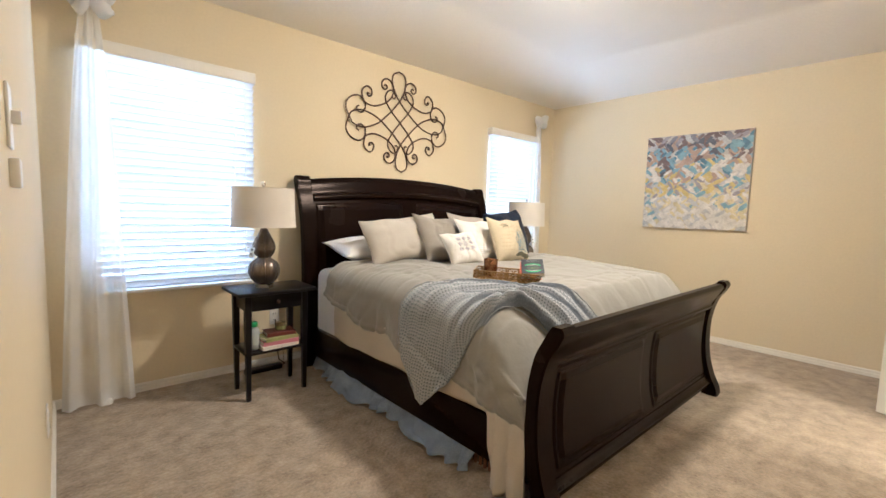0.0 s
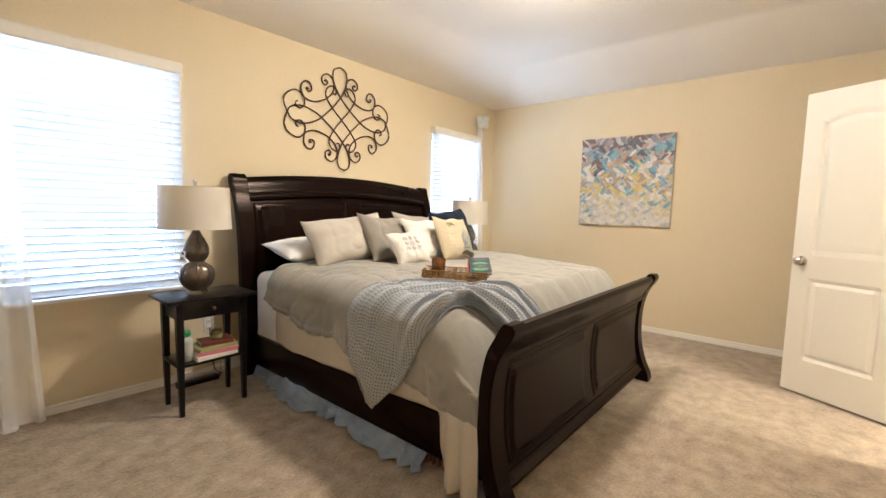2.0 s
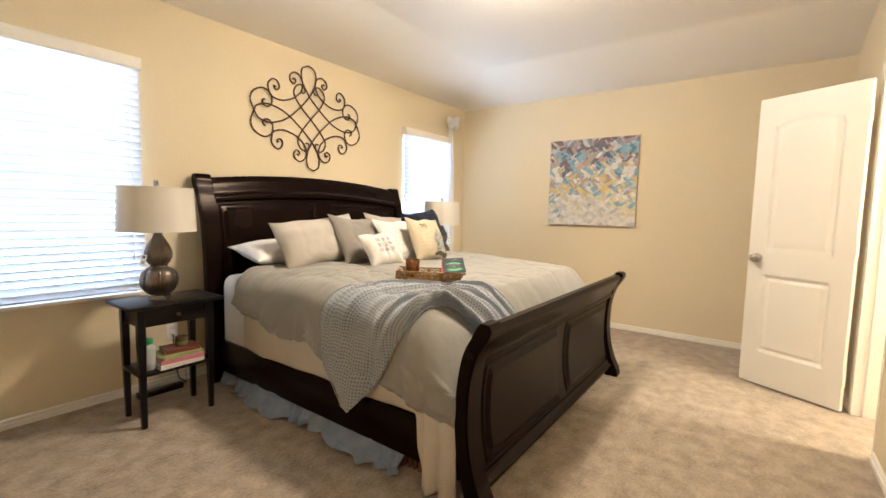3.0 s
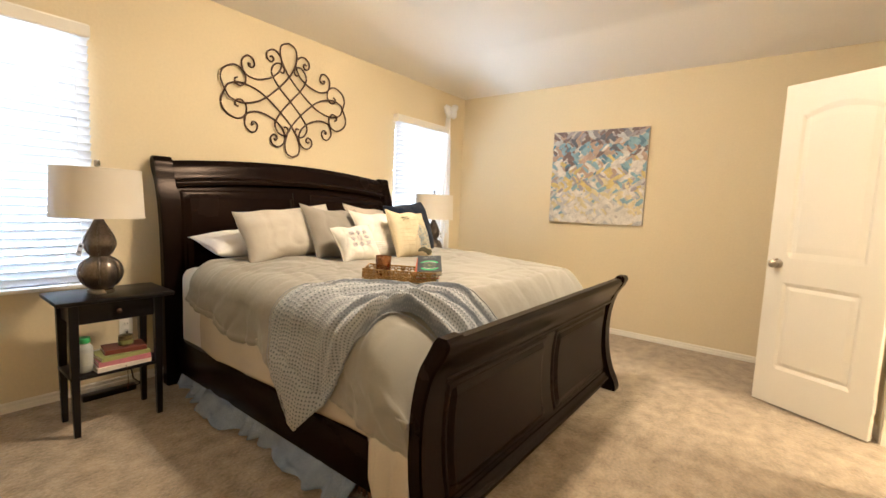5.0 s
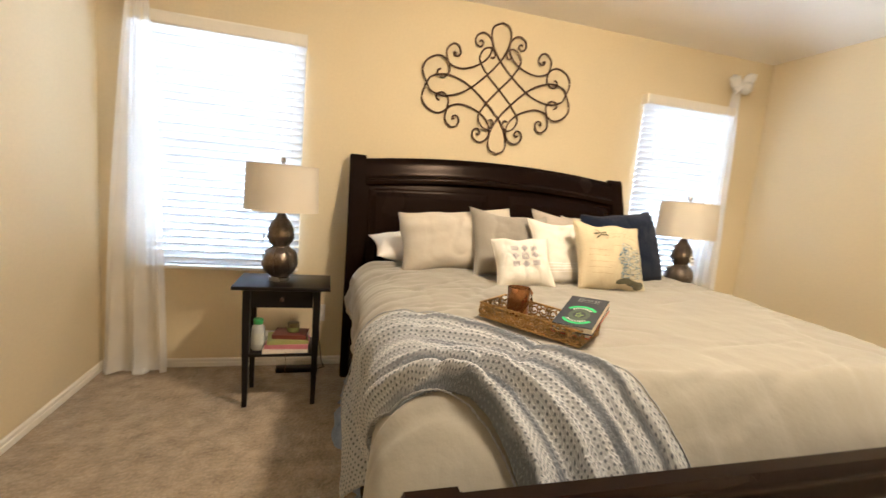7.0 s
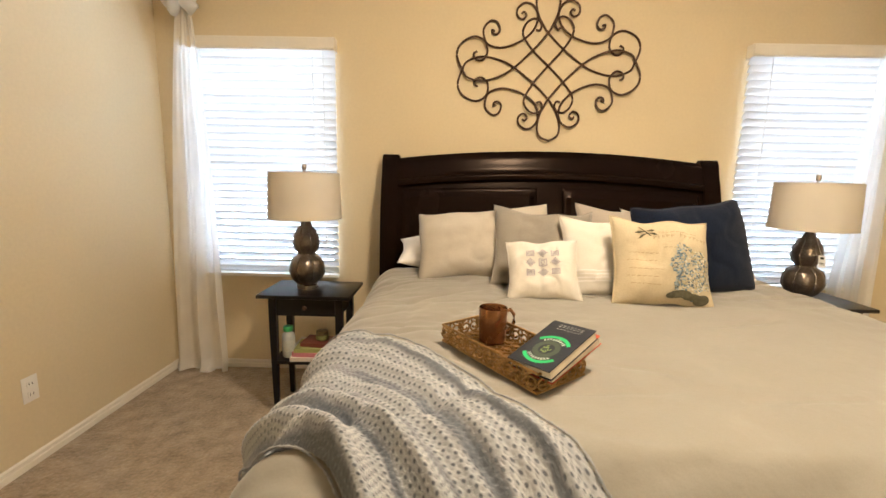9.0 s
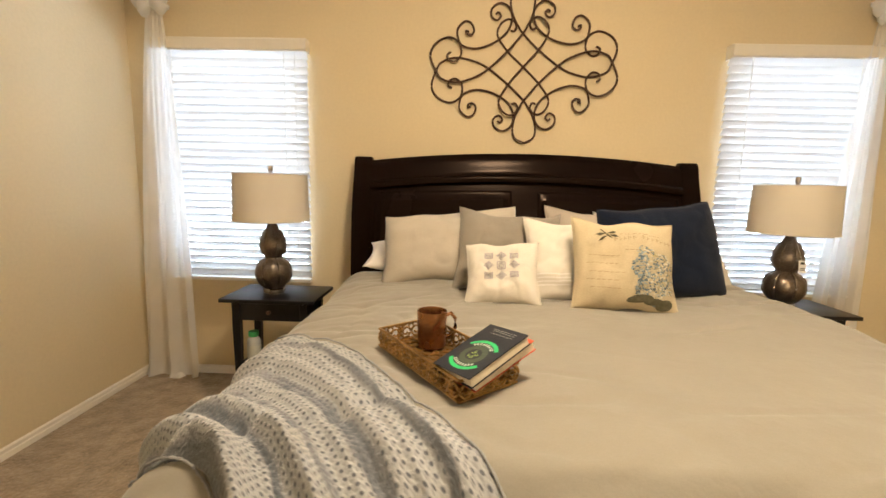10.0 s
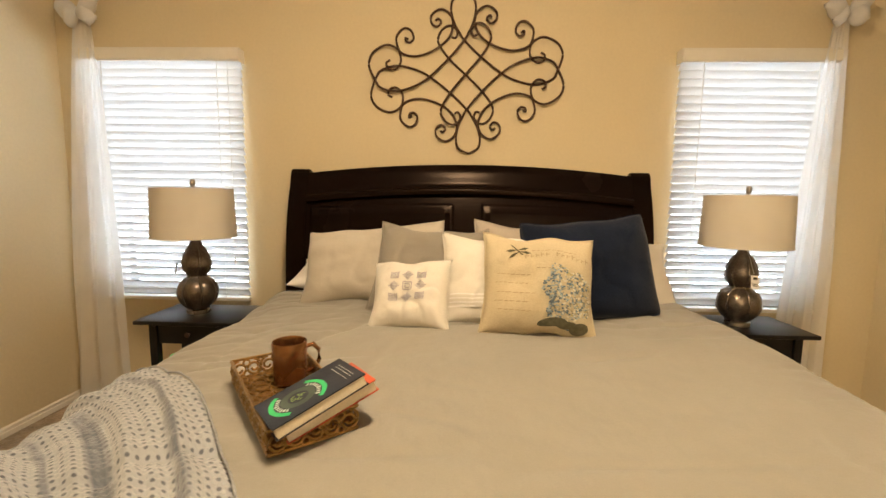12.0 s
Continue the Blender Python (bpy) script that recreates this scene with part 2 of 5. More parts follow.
# hall and bathroom shells that close the place
fill_wall("wall_hall", [(-1.9, -WALL_T, 0, 2.6)], SOUTH_Y - 0.34, SOUTH_Y - 0.2, True, "plain hall wall")
fill_wall("wall_hall_2", [(-1.9, -WALL_T, 0, 2.6)], 0.62, 0.76, True, "plain hall wall")
fill_wall("wall_hall_3", [(-1.04, 0.76, 0, 2.6)], -1.9, -1.78, False, "plain hall wall")
solid("ceiling_hall", box((-1.9, -1.04, 2.5), (-0.001, 0.78, 2.62)), M_CEIL, "plain hall ceiling", "ceiling", smooth=False, kind="structure")
fill_wall("wall_bath", [(2.2, 4.6, 0, 2.6)], -2.75, -2.63, True, "cream bathroom wall", M_DOOR)
fill_wall("wall_bath_2", [(-2.75, SOUTH_Y - WALL_T, 0, 2.6)], 2.08, 2.2, False, "cream bathroom wall", M_DOOR)
fill_wall("wall_bath_3", [(-2.75, SOUTH_Y - WALL_T, 0, 2.6)], 4.6, 4.72, False, "cream bathroom wall", M_DOOR)
solid("ceiling_bath", box((2.08, -2.75, 2.5), (4.72, SOUTH_Y - 0.001, 2.62)), M_CEIL, "plain bathroom ceiling", "ceiling", smooth=False, kind="structure")


def baseboard(name, a, b, depth_dir):
    """A moulded skirting from a to b along a wall, 54 mm high."""
    a, b = Vector((*a, 0)), Vector((*b, 0))
    d = (b - a).normalized()
    n = Vector((*depth_dir, 0))
    prof = ((0, 0), (0.014, 0), (0.014, 0.026), (0.009, 0.029), (0.009, 0.042), (0.011, 0.045), (0.005, 0.054), (0, 0.054))
    bm = bmesh.new()
    rings = [[bm.verts.new(p + n * t + Vector((0, 0, z))) for t, z in prof] for p in (a, b)]
    for i in range(len(prof)):
        k = (i + 1) % len(prof)
        bm.faces.new((rings[0][i], rings[0][k], rings[1][k], rings[1][i]))
    bm.faces.new(rings[0])
    bm.faces.new(list(reversed(rings[1])))
    return solid(name, bm, M_TRIM, "white moulded baseboard along the carpet", "baseboard", smooth=False, kind="structure")


baseboard("baseboard", (WEST_X, WALL_Y), (WALL_X, WALL_Y), (0, -1))
baseboard("baseboard_2", (WALL_X, WALL_Y - 0.014), (WALL_X, SOUTH_Y), (-1, 0))
baseboard("baseboard_3", (WEST_X, 0.40), (WEST_X, WALL_Y - 0.014), (1, 0))
baseboard("baseboard_4", (WEST_X, SOUTH_Y), (DOOR_X0, SOUTH_Y), (0, 1))
baseboard("baseboard_5", (DOOR_X1 + 0.06, SOUTH_Y), (WALL_X - 0.014, SOUTH_Y), (0, 1))


# ---------------------------------------------------------------- windows with blinds


def window(name, w, label):
    x0, x1, z0, z1 = w
    win = thing(name, pose((x0 + x1) / 2, WALL_Y + 0.09, z0), label, "window", kind="structure")
    hw, h = (x1 - x0) / 2, z1 - z0
    fb = bmesh.new()
    for lo, hi in (((-hw, 0, 0), (-hw + 0.045, 0.045, h)), ((hw - 0.045, 0, 0), (hw, 0.045, h)), ((-hw + 0.045, 0, 0), (hw - 0.045, 0.045, 0.05)),
                   ((-hw + 0.045, 0, h - 0.05), (hw - 0.045, 0.045, h)), ((-hw + 0.045, 0, h / 2 - 0.02), (hw - 0.045, 0.045, h / 2 + 0.02))):
        add_box(fb, lo, hi, 0.004, 1)
    part("window_frame", fb, M_PLASTIC, win)
    for a, b in ((0.05, h / 2 - 0.02), (h / 2 + 0.02, h - 0.05)):
        p = part("pane", box((-hw + 0.045, 0.018, a), (hw - 0.045, 0.024, b)), glass, win, smooth=False)
        p.visible_shadow = False
    part("window_sill", box((-hw - 0.01, -0.098, -0.022), (hw + 0.01, 0.0, 0.0), 0.004), M_TRIM, win, "white painted window sill")
    return win


window("window_1", W1, "tall white sash window flooded with daylight")
window("window_2", W2, "tall white sash window flooded with daylight")

SLAT_PITCH = 0.0440


def slat_mesh(width):
    """One cambered slat 53 mm deep with rounded ends, tilted nearly shut."""
    prof = []
    for k in range(7):
        s = -1 + k / 3
        prof.append((0.0265 * s, 0.003 * (1 - s * s)))
    bm = bmesh.new()
    rings = []
    for x in (-width / 2, width / 2):
        top = [bm.verts.new((x, y, z + 0.0012)) for y, z in prof]
        bot = [bm.verts.new((x, y, z - 0.0012)) for y, z in reversed(prof)]
        rings.append(top + bot)
    n = len(rings[0])
    for i in range(n):
        k = (i + 1) % n
        bm.faces.new((rings[0][i], rings[0][k], rings[1][k], rings[1][i]))
    bm.faces.new(rings[0])
    bm.faces.new(list(reversed(rings[1])))
    bmesh.ops.rotate(bm, verts=bm.verts, cent=(0, 0, 0), matrix=Matrix.Rotation(radians(SLAT_TILT), 3, "X"))
    return finish(bm, M_SLAT, True, "slat")


SLAT_TILT = -50


def blind(w, label):
    x0, x1, z0, z1 = w
    width = x1 - x0 - 0.012
    bl = thing("window_blind", pose((x0 + x1) / 2, WALL_Y - 0.036, z0), label, "blind", "window blinds")
    h = z1 - z0
    vb = box((-width / 2 - 0.006, -0.036, h - 0.075), (width / 2 + 0.006, -0.024, h), 0.003)
    add_box(vb, (-width / 2 - 0.006, -0.041, h - 0.068), (width / 2 + 0.006, -0.036, h - 0.008), 0.002, 1)
    for sx in (-1, 1):
        add_box(vb, (sx * (width / 2 + 0.001) - 0.004, -0.024, h - 0.075), (sx * (width / 2 + 0.001) + 0.004, 0.034, h), 0.001, 1)
    part("valance", vb, M_TRIM, bl, "white moulded valance")
    part("head_rail", box((-width / 2, -0.022, h - 0.055), (width / 2, 0.025, h - 0.004)), M_PLASTIC, bl, smooth=False)
    me = slat_mesh(width)
    z = h - 0.088
    while z > 0.045:
        s = new("slat", me)
        s.parent = bl
        s.location = (0, 0, z)
        s.rotation_euler = (0, 0, 0)
        z -= SLAT_PITCH
    part("bottom_rail", box((-width / 2, -0.022, 0.006), (width / 2, 0.022, 0.026), 0.004), M_PLASTIC, bl)
    for x in (-width * 0.36, width * 0.36):
        cb2 = bmesh.new()
        for y in (-0.024, 0.024):
            add_box(cb2, (x - 0.0015, y - 0.001, 0.02), (x + 0.0015, y + 0.001, h - 0.05))
        part("ladder_cord", cb2, M_PLASTIC, bl, smooth=False)
    lc = bmesh.new()
    tube(lc, [(width * 0.43, -0.03, h - 0.08), (width * 0.43 + 0.004, -0.031, h * 0.35), (width * 0.43, -0.03, 0.28)], 0.0016, 6)
    tube(lc, [(width * 0.43, -0.03, 0.28), (width * 0.43, -0.03, 0.235)], 0.006, 8)
    part("lift_cord", lc, M_PLASTIC, bl)
    return bl


blind(B1, "white slatted blind, shut, bright with daylight")
blind(B2, "white slatted blind, nearly shut, bright with daylight")

# ---------------------------------------------------------------- the door
door = thing("door_1", pose(3.662, -0.474, 0.012, 0, 0, 61.2), "white two-panel interior door standing open over the carpet", "door", kind="structure")
DW, DH, DT = 0.605, 2.035, 0.035


def panel_sheet(w, h, arch, n=20):
    """A moulded door panel: a sunk frame round a raised field, its head arched."""
    def f(i, j):
        u, v = i / n, j / n
        top = h + arch * (1 - (2 * u - 1) ** 2)
        d = min(u * w, (1 - u) * w, v * top, (1 - v) * top)
        e = -0.011 * max(0, min(1, d / 0.014)) if d < 0.014 else (-0.011 + 0.009 * max(0, min(1, (d - 0.026) / 0.018)))
        return (u * w, e, v * top)
    return f


def door_leaf():
    bm = bmesh.new()
    add_box(bm, (0, -DT / 2 + 0.012, 0), (DW, DT / 2 - 0.012, DH))
    for side in (-1, 1):
        y = side * DT / 2
        lo, hi = min(y, y - side * 0.0125), max(y, y - side * 0.0125)
        st = 0.105
        add_box(bm, (0, lo, 0), (st, hi, DH))
        add_box(bm, (DW - st, lo, 0), (DW, hi, DH))
        add_box(bm, (st, lo, 0), (DW - st, hi, 0.235))
        add_box(bm, (st, lo, 0.80), (DW - st, hi, 0.955))
        pw = DW - 2 * st
        n = 24
        for z0, ph, arch in ((0.235, 0.565, 0.0), (0.955, 0.885, 0.055)):
            f = panel_sheet(pw, ph, arch, n)
            vs = [[bm.verts.new((st + f(i, j)[0], y + side * f(i, j)[1], z0 + f(i, j)[2])) for j in range(n + 1)] for i in range(n + 1)]
            for i in range(n):
                for j in range(n):
                    bm.faces.new((vs[i][j], vs[i + 1][j], vs[i + 1][j + 1], vs[i][j + 1]))
        # head rail above the arch
        ns = 12
        for k in range(ns):
            u0, u1 = k / ns, (k + 1) / ns
            za = 0.955 + 0.885 + 0.055 * min(1 - (2 * u0 - 1) ** 2, 1 - (2 * u1 - 1) ** 2)
            add_box(bm, (st + pw * u0, lo, za), (st + pw * u1, hi, DH))
    return bm


part("door_leaf", door_leaf(), M_DOOR, door, smooth=False)
knob = bmesh.new()
for side in (-1, 1):
    prof = [(0.032, 0.0), (0.032, 0.006), (0.012, 0.010), (0.011, 0.030), (0.022, 0.036), (0.0275, 0.046), (0.026, 0.056), (0.018, 0.063), (0.006, 0.066)]
    k = lathe(prof, 24)
    bmesh.ops.rotate(k, verts=k.verts, cent=(0, 0, 0), matrix=Matrix.Rotation(radians(90 * side), 3, "X"))
    bmesh.ops.translate(k, verts=k.verts, vec=(DW - 0.06, -side * DT / 2, 0.915))
    tmp = bpy.data.meshes.new("tmp")
    k.to_mesh(tmp)
    k.free()
    knob.from_mesh(tmp)
part("door_knob", knob, M_NICKEL, door, "brushed nickel door knob")
part("latch_plate", box((DW - 0.0005, -0.012, 0.885), (DW + 0.0015, 0.012, 0.945)), M_NICKEL, door, smooth=False)
for z in (0.20, 1.02, 1.83):
    hb = bmesh.new()
    tube(hb, [(-0.006, DT / 2 + 0.004, z - 0.045), (-0.006, DT / 2 + 0.004, z + 0.045)], 0.006, 10)
    add_box(hb, (-0.004, -DT / 2 + 0.004, z - 0.045), (-0.001, DT / 2, z + 0.045))
    part("hinge", hb, M_TRIM, door, "white painted hinge")

fr = thing("door_frame", pose(DOOR_X0, SOUTH_Y, 0), "white painted door jamb in the doorway", "door frame", kind="structure")
jw = DOOR_X1 - DOOR_X0
part("jamb", box((0.0, -WALL_T - 0.004, 0), (0.018, 0.004, DOOR_H - 0.018)), M_TRIM, fr, smooth=False)
part("jamb", box((jw - 0.018, -WALL_T - 0.004, 0), (jw, 0.004, DOOR_H - 0.018)), M_TRIM, fr, smooth=False)
part("jamb_head", box((0, -WALL_T - 0.004, DOOR_H - 0.018), (jw, 0.004, DOOR_H)), M_TRIM, fr, smooth=False)
part("door_stop", box((jw - 0.03, -0.09, 0), (jw - 0.018, -0.05, DOOR_H - 0.018)), M_TRIM, fr, smooth=False)
part("casing", box((jw, 0.0, 0), (jw + 0.057, 0.012, DOOR_H + 0.057), 0.004), M_TRIM, fr)

# ---------------------------------------------------------------- ceiling light
lampc = thing("ceiling_light", pose(2.43, 1.23, CEIL_Z), "flush ceiling lamp with a frosted glass bowl", "ceiling light")
part("canopy", lathe([(0.16, -0.03), (0.165, -0.02), (0.165, 0.0)], 40), M_NICKEL, lampc)
bulb = bpy.data.materials.new("lit_frosted_glass")
bulb.use_nodes = True
bb = bulb.node_tree.nodes["Principled BSDF"]
bb.inputs["Base Color"].default_value = (0.9, 0.85, 0.75, 1)
bb.inputs["Emission Color"].default_value, bb.inputs["Emission Strength"].default_value = (1.0, 0.755, 0.475, 1), BOWL_GLOW
part("bowl", lathe([(0.005, -0.115), (0.06, -0.110), (0.11, -0.092), (0.145, -0.062), (0.155, -0.031)], 40), bulb, lampc, "lit frosted glass bowl")

# ---------------------------------------------------------------- bed frame
BX0, BX1 = 1.438, 3.464
BC = (BX0 + BX1) / 2
bed = thing("sleigh_bed", pose(BC, 1.95, 0), "espresso-stained wooden king sleigh bed on the carpet", "bed")


def wpart(name, bm, mat, parent, label="", smooth=True):
    """A part built in world coordinates."""
    bmesh.ops.transform(bm, matrix=parent.matrix_basis.inverted(), verts=bm.verts)
    return part(name, bm, mat, parent, label, smooth)


def outline_from(curve):
    """Closed (y, z) outline of a bent board; curve: [(y, z, half thickness)] from the bottom up."""
    a = [(y - t, z) for y, z, t in curve]
    b = [(y + t, z) for y, z, t in reversed(curve)]
    return a + b


def smooth_curve(keys, n=8):
    """Catmull-Rom through keys of any length."""
    out = []
    for i in range(len(keys) - 1):
        p = [keys[max(0, i - 1)], keys[i], keys[i + 1], keys[min(len(keys) - 1, i + 2)]]
        for k in range(n):
            t = k / n
            out.append(tuple(0.5 * (2 * q1 + (q2 - q0) * t + (2 * q0 - 5 * q1 + 4 * q2 - q3) * t * t + (3 * q1 - q0 - 3 * q2 + q3) * t ** 3) for q0, q1, q2, q3 in zip(*p)))
    out.append(tuple(keys[-1]))
    return out


# headboard: bends back to the wall at its head
HB = [(3.00, 0.0, 0.034), (3.005, 0.3, 0.032), (3.01, 0.7, 0.030), (3.02, 0.92, 0.029), (3.045, 1.12, 0.028), (3.085, 1.265, 0.030), (3.125, 1.350, 0.038), (3.140, 1.405, 0.040), (3.142, 1.436, 0.022)]
for x in (BX0, BX1 - 0.105):
    p = sweep_profile(outline_from(smooth_curve(HB, 5)), x, x + 0.105)
    es = [e for e in p.edges if abs(e.verts[0].co.x - e.verts[1].co.x) < 1e-6]
    bmesh.ops.bevel(p, geom=es, offset=0.006, segments=2, affect="EDGES")
    wpart("post", p, M_WOOD, bed)


def arch(s):
    return 0.055 * (1 - (2 * s - 1) ** 2)


HBI = [(y + 0.006, z, max(0.012, t - 0.016)) for y, z, t in HB if 0.3 <= z <= 1.35]
wpart("headboard_panel", sweep_profile(outline_from(smooth_curve(HBI, 5)), BX0 + 0.10, BX1 - 0.10, 24, lambda s, z: arch(s) * max(0, (z - 1.165) / 0.25)), M_WOOD, bed)
RAIL = [(3.070, 1.250, 0.022), (3.078, 1.275, 0.030), (3.088, 1.290, 0.024), (3.100, 1.310, 0.026), (3.118, 1.350, 0.034), (3.132, 1.385, 0.036), (3.138, 1.415, 0.020)]
wpart("headboard_top_rail", sweep_profile(outline_from(smooth_curve(RAIL, 4)), BX0 + 0.103, BX1 - 0.103, 24, lambda s, z: arch(s)), M_WOOD, bed)


def raised_panel(x0, x1, z0, z1, face, out, bow=None, n=20):
    """A field with a moulded, bevelled edge that follows a bent board; face(z) -> y of the board, out: -1 or 1."""
    zs = [z0, z0 + 0.012, z0 + 0.022, z0 + 0.05] + [z0 + 0.05 + (z1 - z0 - 0.10) * k / 8 for k in range(1, 8)] + [z1 - 0.05, z1 - 0.022, z1 - 0.012, z1]
    xs = [x0, x0 + 0.012, x0 + 0.022, x0 + 0.05] + [x0 + 0.05 + (x1 - x0 - 0.10) * k / n for k in range(1, n)] + [x1 - 0.05, x1 - 0.022, x1 - 0.012, x1]

    def lift(d):
        return 0.0 if d < 0.001 else 0.005 if d < 0.015 else 0.006 if d < 0.03 else 0.017
    def f(i, j):
        x, z = xs[i], zs[j]
        d = min(x - x0, x1 - x, z - z0, z1 - z)
        zz = z + (bow(x) * (z - z0) / (z1 - z0) if bow else 0)
        return (x, face(z) + out * lift(d), zz)
    return grid_mesh(len(xs), len(zs), f)


def hb_face(z):
    c = smooth_curve(HBI, 8)
    for (y0, za, t0), (y1, zb, t1) in zip(c, c[1:]):
        if za <= z <= zb:
            k = (z - za) / (zb - za + 1e-9)
            return y0 - t0 + k * ((y1 - t1) - (y0 - t0)) - 0.001
    return c[-1][0] - c[-1][2]


for x0, x1 in ((BX0 + 0.125, BC - 0.075), (BC + 0.075, BX1 - 0.125)):
    wpart("raised_panel", raised_panel(x0, x1, 0.58, 1.222, hb_face, -1, lambda x: 0.03 * (1 - ((x - BC) / 1.0) ** 2)), M_WOOD, bed, smooth=12)

# footboard: bowed out at head and foot
FB = [(0.805, 0.0, 0.045), (0.810, 0.05, 0.044), (0.845, 0.14, 0.038), (0.872, 0.26, 0.033), (0.882, 0.40, 0.031), (0.874, 0.54, 0.030), (0.847, 0.655, 0.033), (0.808, 0.725, 0.037), (0.790, 0.766, 0.034), (0.788, 0.790, 0.018)]
FB = [(y + 0.040, z, t) for y, z, t in FB]
for x in (BX0, BX1 - 0.10):
    p = sweep_profile(outline_from(smooth_curve(FB, 5)), x, x + 0.10)
    es = [e for e in p.edges if abs(e.verts[0].co.x - e.verts[1].co.x) < 1e-6]
    bmesh.ops.bevel(p, geom=es, offset=0.007, segments=2, affect="EDGES")
    wpart("post", p, M_WOOD, bed)
FBI = [(y + 0.004, z, 0.018) for y, z, t in FB if 0.1 < z < 0.74]
FBI = [(0.883, 0.085, 0.018)] + FBI
wpart("footboard_panel", sweep_profile(outline_from(smooth_curve(FBI, 5)), BX0 + 0.095, BX1 - 0.095), M_WOOD, bed)
FR = [(0.862, 0.598, 0.026), (0.857, 0.616, 0.032), (0.854, 0.629, 0.026), (0.845, 0.655, 0.027), (0.820, 0.705, 0.031), (0.797, 0.752, 0.032), (0.792, 0.777, 0.016)]
FR = [(y + 0.040, z, t) for y, z, t in FR]
wpart("footboard_top_rail", sweep_profile(outline_from(smooth_curve(FR, 4)), BX0 + 0.098, BX1 - 0.098), M_WOOD, bed)
FL = [(0.832, 0.075, 0.030), (0.836, 0.095, 0.036), (0.842, 0.110, 0.028), (0.852, 0.135, 0.026)]
FL = [(y + 0.040, z, t) for y, z, t in FL]
wpart("footboard_bottom_rail", sweep_profile(outline_from(smooth_curve(FL, 4)), BX0 + 0.098, BX1 - 0.098), M_WOOD, bed)


def fb_face(z):
    c = smooth_curve(FBI, 8)
    for (y0, za, t0), (y1, zb, t1) in zip(c, c[1:]):
        if za <= z <= zb:
            k = (z - za) / (zb - za + 1e-9)
            return y0 - t0 + k * ((y1 - t1) - (y0 - t0)) - 0.001
    return c[-1][0] - c[-1][2]


for x0, x1 in ((BX0 + 0.135, BC - 0.055), (BC + 0.055, BX1 - 0.135)):
    wpart("raised_panel", raised_panel(x0, x1, 0.155, 0.582, fb_face, -1), M_WOOD, bed, smooth=12)
for x in (BX0 + 0.045, BX1 - 0.085):
    wpart("side_rail", box((x, 0.94, 0.098), (x + 0.04, 2.985, 0.305), 0.006), M_WOOD, bed)
for x in (BC,):
    wpart("centre_rail", box((x - 0.04, 0.90, 0.10), (x + 0.04, 2.97, 0.20)), M_WOOD, bed, smooth=False)
for y in (1.05, 1.25, 1.45, 1.65, 1.85, 2.05, 2.25, 2.45, 2.65, 2.85):
    wpart("slat", box((BX0 + 0.09, y - 0.04, 0.20), (BX1 - 0.09, y + 0.04, 0.22)), M_WOOD, bed, smooth=False)
for y in (1.6, 2.4):
    wpart("support_leg", box((BC - 0.03, y - 0.03, 0), (BC + 0.03, y + 0.03, 0.10)), M_WOOD, bed, smooth=False)

# ---------------------------------------------------------------- bedding
M_DUVET = material("grey_beige_linen", (0.268, 0.252, 0.220, 1), 0.9, spread=0.05, scale=3, fine=420, bump=0.30, bump_scale=26, spec=0.1, sheen=0.25)
M_SHEET = material("cream_cotton_sheet", (0.50, 0.447, 0.372, 1), 0.9, spread=0.06, scale=4, fine=240, bump=0.4, bump_scale=9, spec=0.1)
M_WHITE = material("white_cotton", (0.74, 0.72, 0.70, 1), 0.9, spread=0.03, scale=5, fine=240, bump=0.2, spec=0.1)
M_SKIRT = material("blue_cotton", (0.235, 0.285, 0.385, 1), 0.9, spread=0.2, scale=9, fine=200, bump=0.25, spec=0.1)

mattress = solid("mattress", box((1.512, 1.27, 0.225), (3.40, 2.965, 0.752), 0.07, 5), M_WHITE, "white mattress under the bedding on the bed", "mattress")
EDGE_L, EDGE_R, FOOT_Y, HEAD_Y = 1.464, 3.440, 0.945, 2.66


def nz(x, y, z=0.0):
    return noise.noise((x, y, z))


def top_z(x, y):
    """Height of the made bed: crowned, soft towards the edges, lower where nobody tucked it in."""
    z = 0.830 - 0.045 * max(0, 2.0 - y) + 0.012 * math.sin(1.3 * (x - 1.5)) + 0.018 * nz(x * 1.7, y * 1.7, 3.1) + 0.006 * nz(x * 5, y * 5, 9)
    for ax, ay, sd, dp in ((2.2, 3.1, 1.7, 0.016), (4.1, 1.6, 5.3, 0.012), (1.2, 5.5, 9.1, 0.012)):
        w = abs(nz(x * ax + 5, y * ay, sd))
        z -= dp * max(0, 1 - w * 11) * max(0, 0.25 + nz(x * 1.4, y * 1.4, sd + 4))
    # slack linen pulled into long creases towards the near edge and the foot
    near = max(0.0, 1 - (x - 1.46) / 0.75)
    for fx_, fy_, sd, dp in ((1.4, 6.5, 21.3, 0.016), (2.6, 9.0, 33.1, 0.008)):
        w = abs(nz(x * fx_ + 0.6 * y, y * fy_ - 1.2 * x, sd))
        z -= dp * near * max(0, 1 - w * 5) ** 1.5
    z += 0.0035 * nz(x * 11 + 2 * y, y * 14, 17.0) + 0.003 * near * nz(x * 16, y * 26, 7.7)
    head = max(0, 1 - abs(y - 2.45) / 0.30)
    z += head * 0.010 * math.sin(14 * (x + 0.9 * y) + 3 * nz(x * 2, y * 2, 2)) * (0.5 + nz(x * 2.5, y * 2.5, 6))
    return z


def hem_z(y):
    """Height of the side hem along the bed."""
    return 0.420 + 0.100 * (y - 1.0) + 0.014 * math.sin(5.3 * y) + 0.02 * max(0, 1 - abs(y - 1.9) / 0.5) + 0.12 * max(0, y - 2.3)


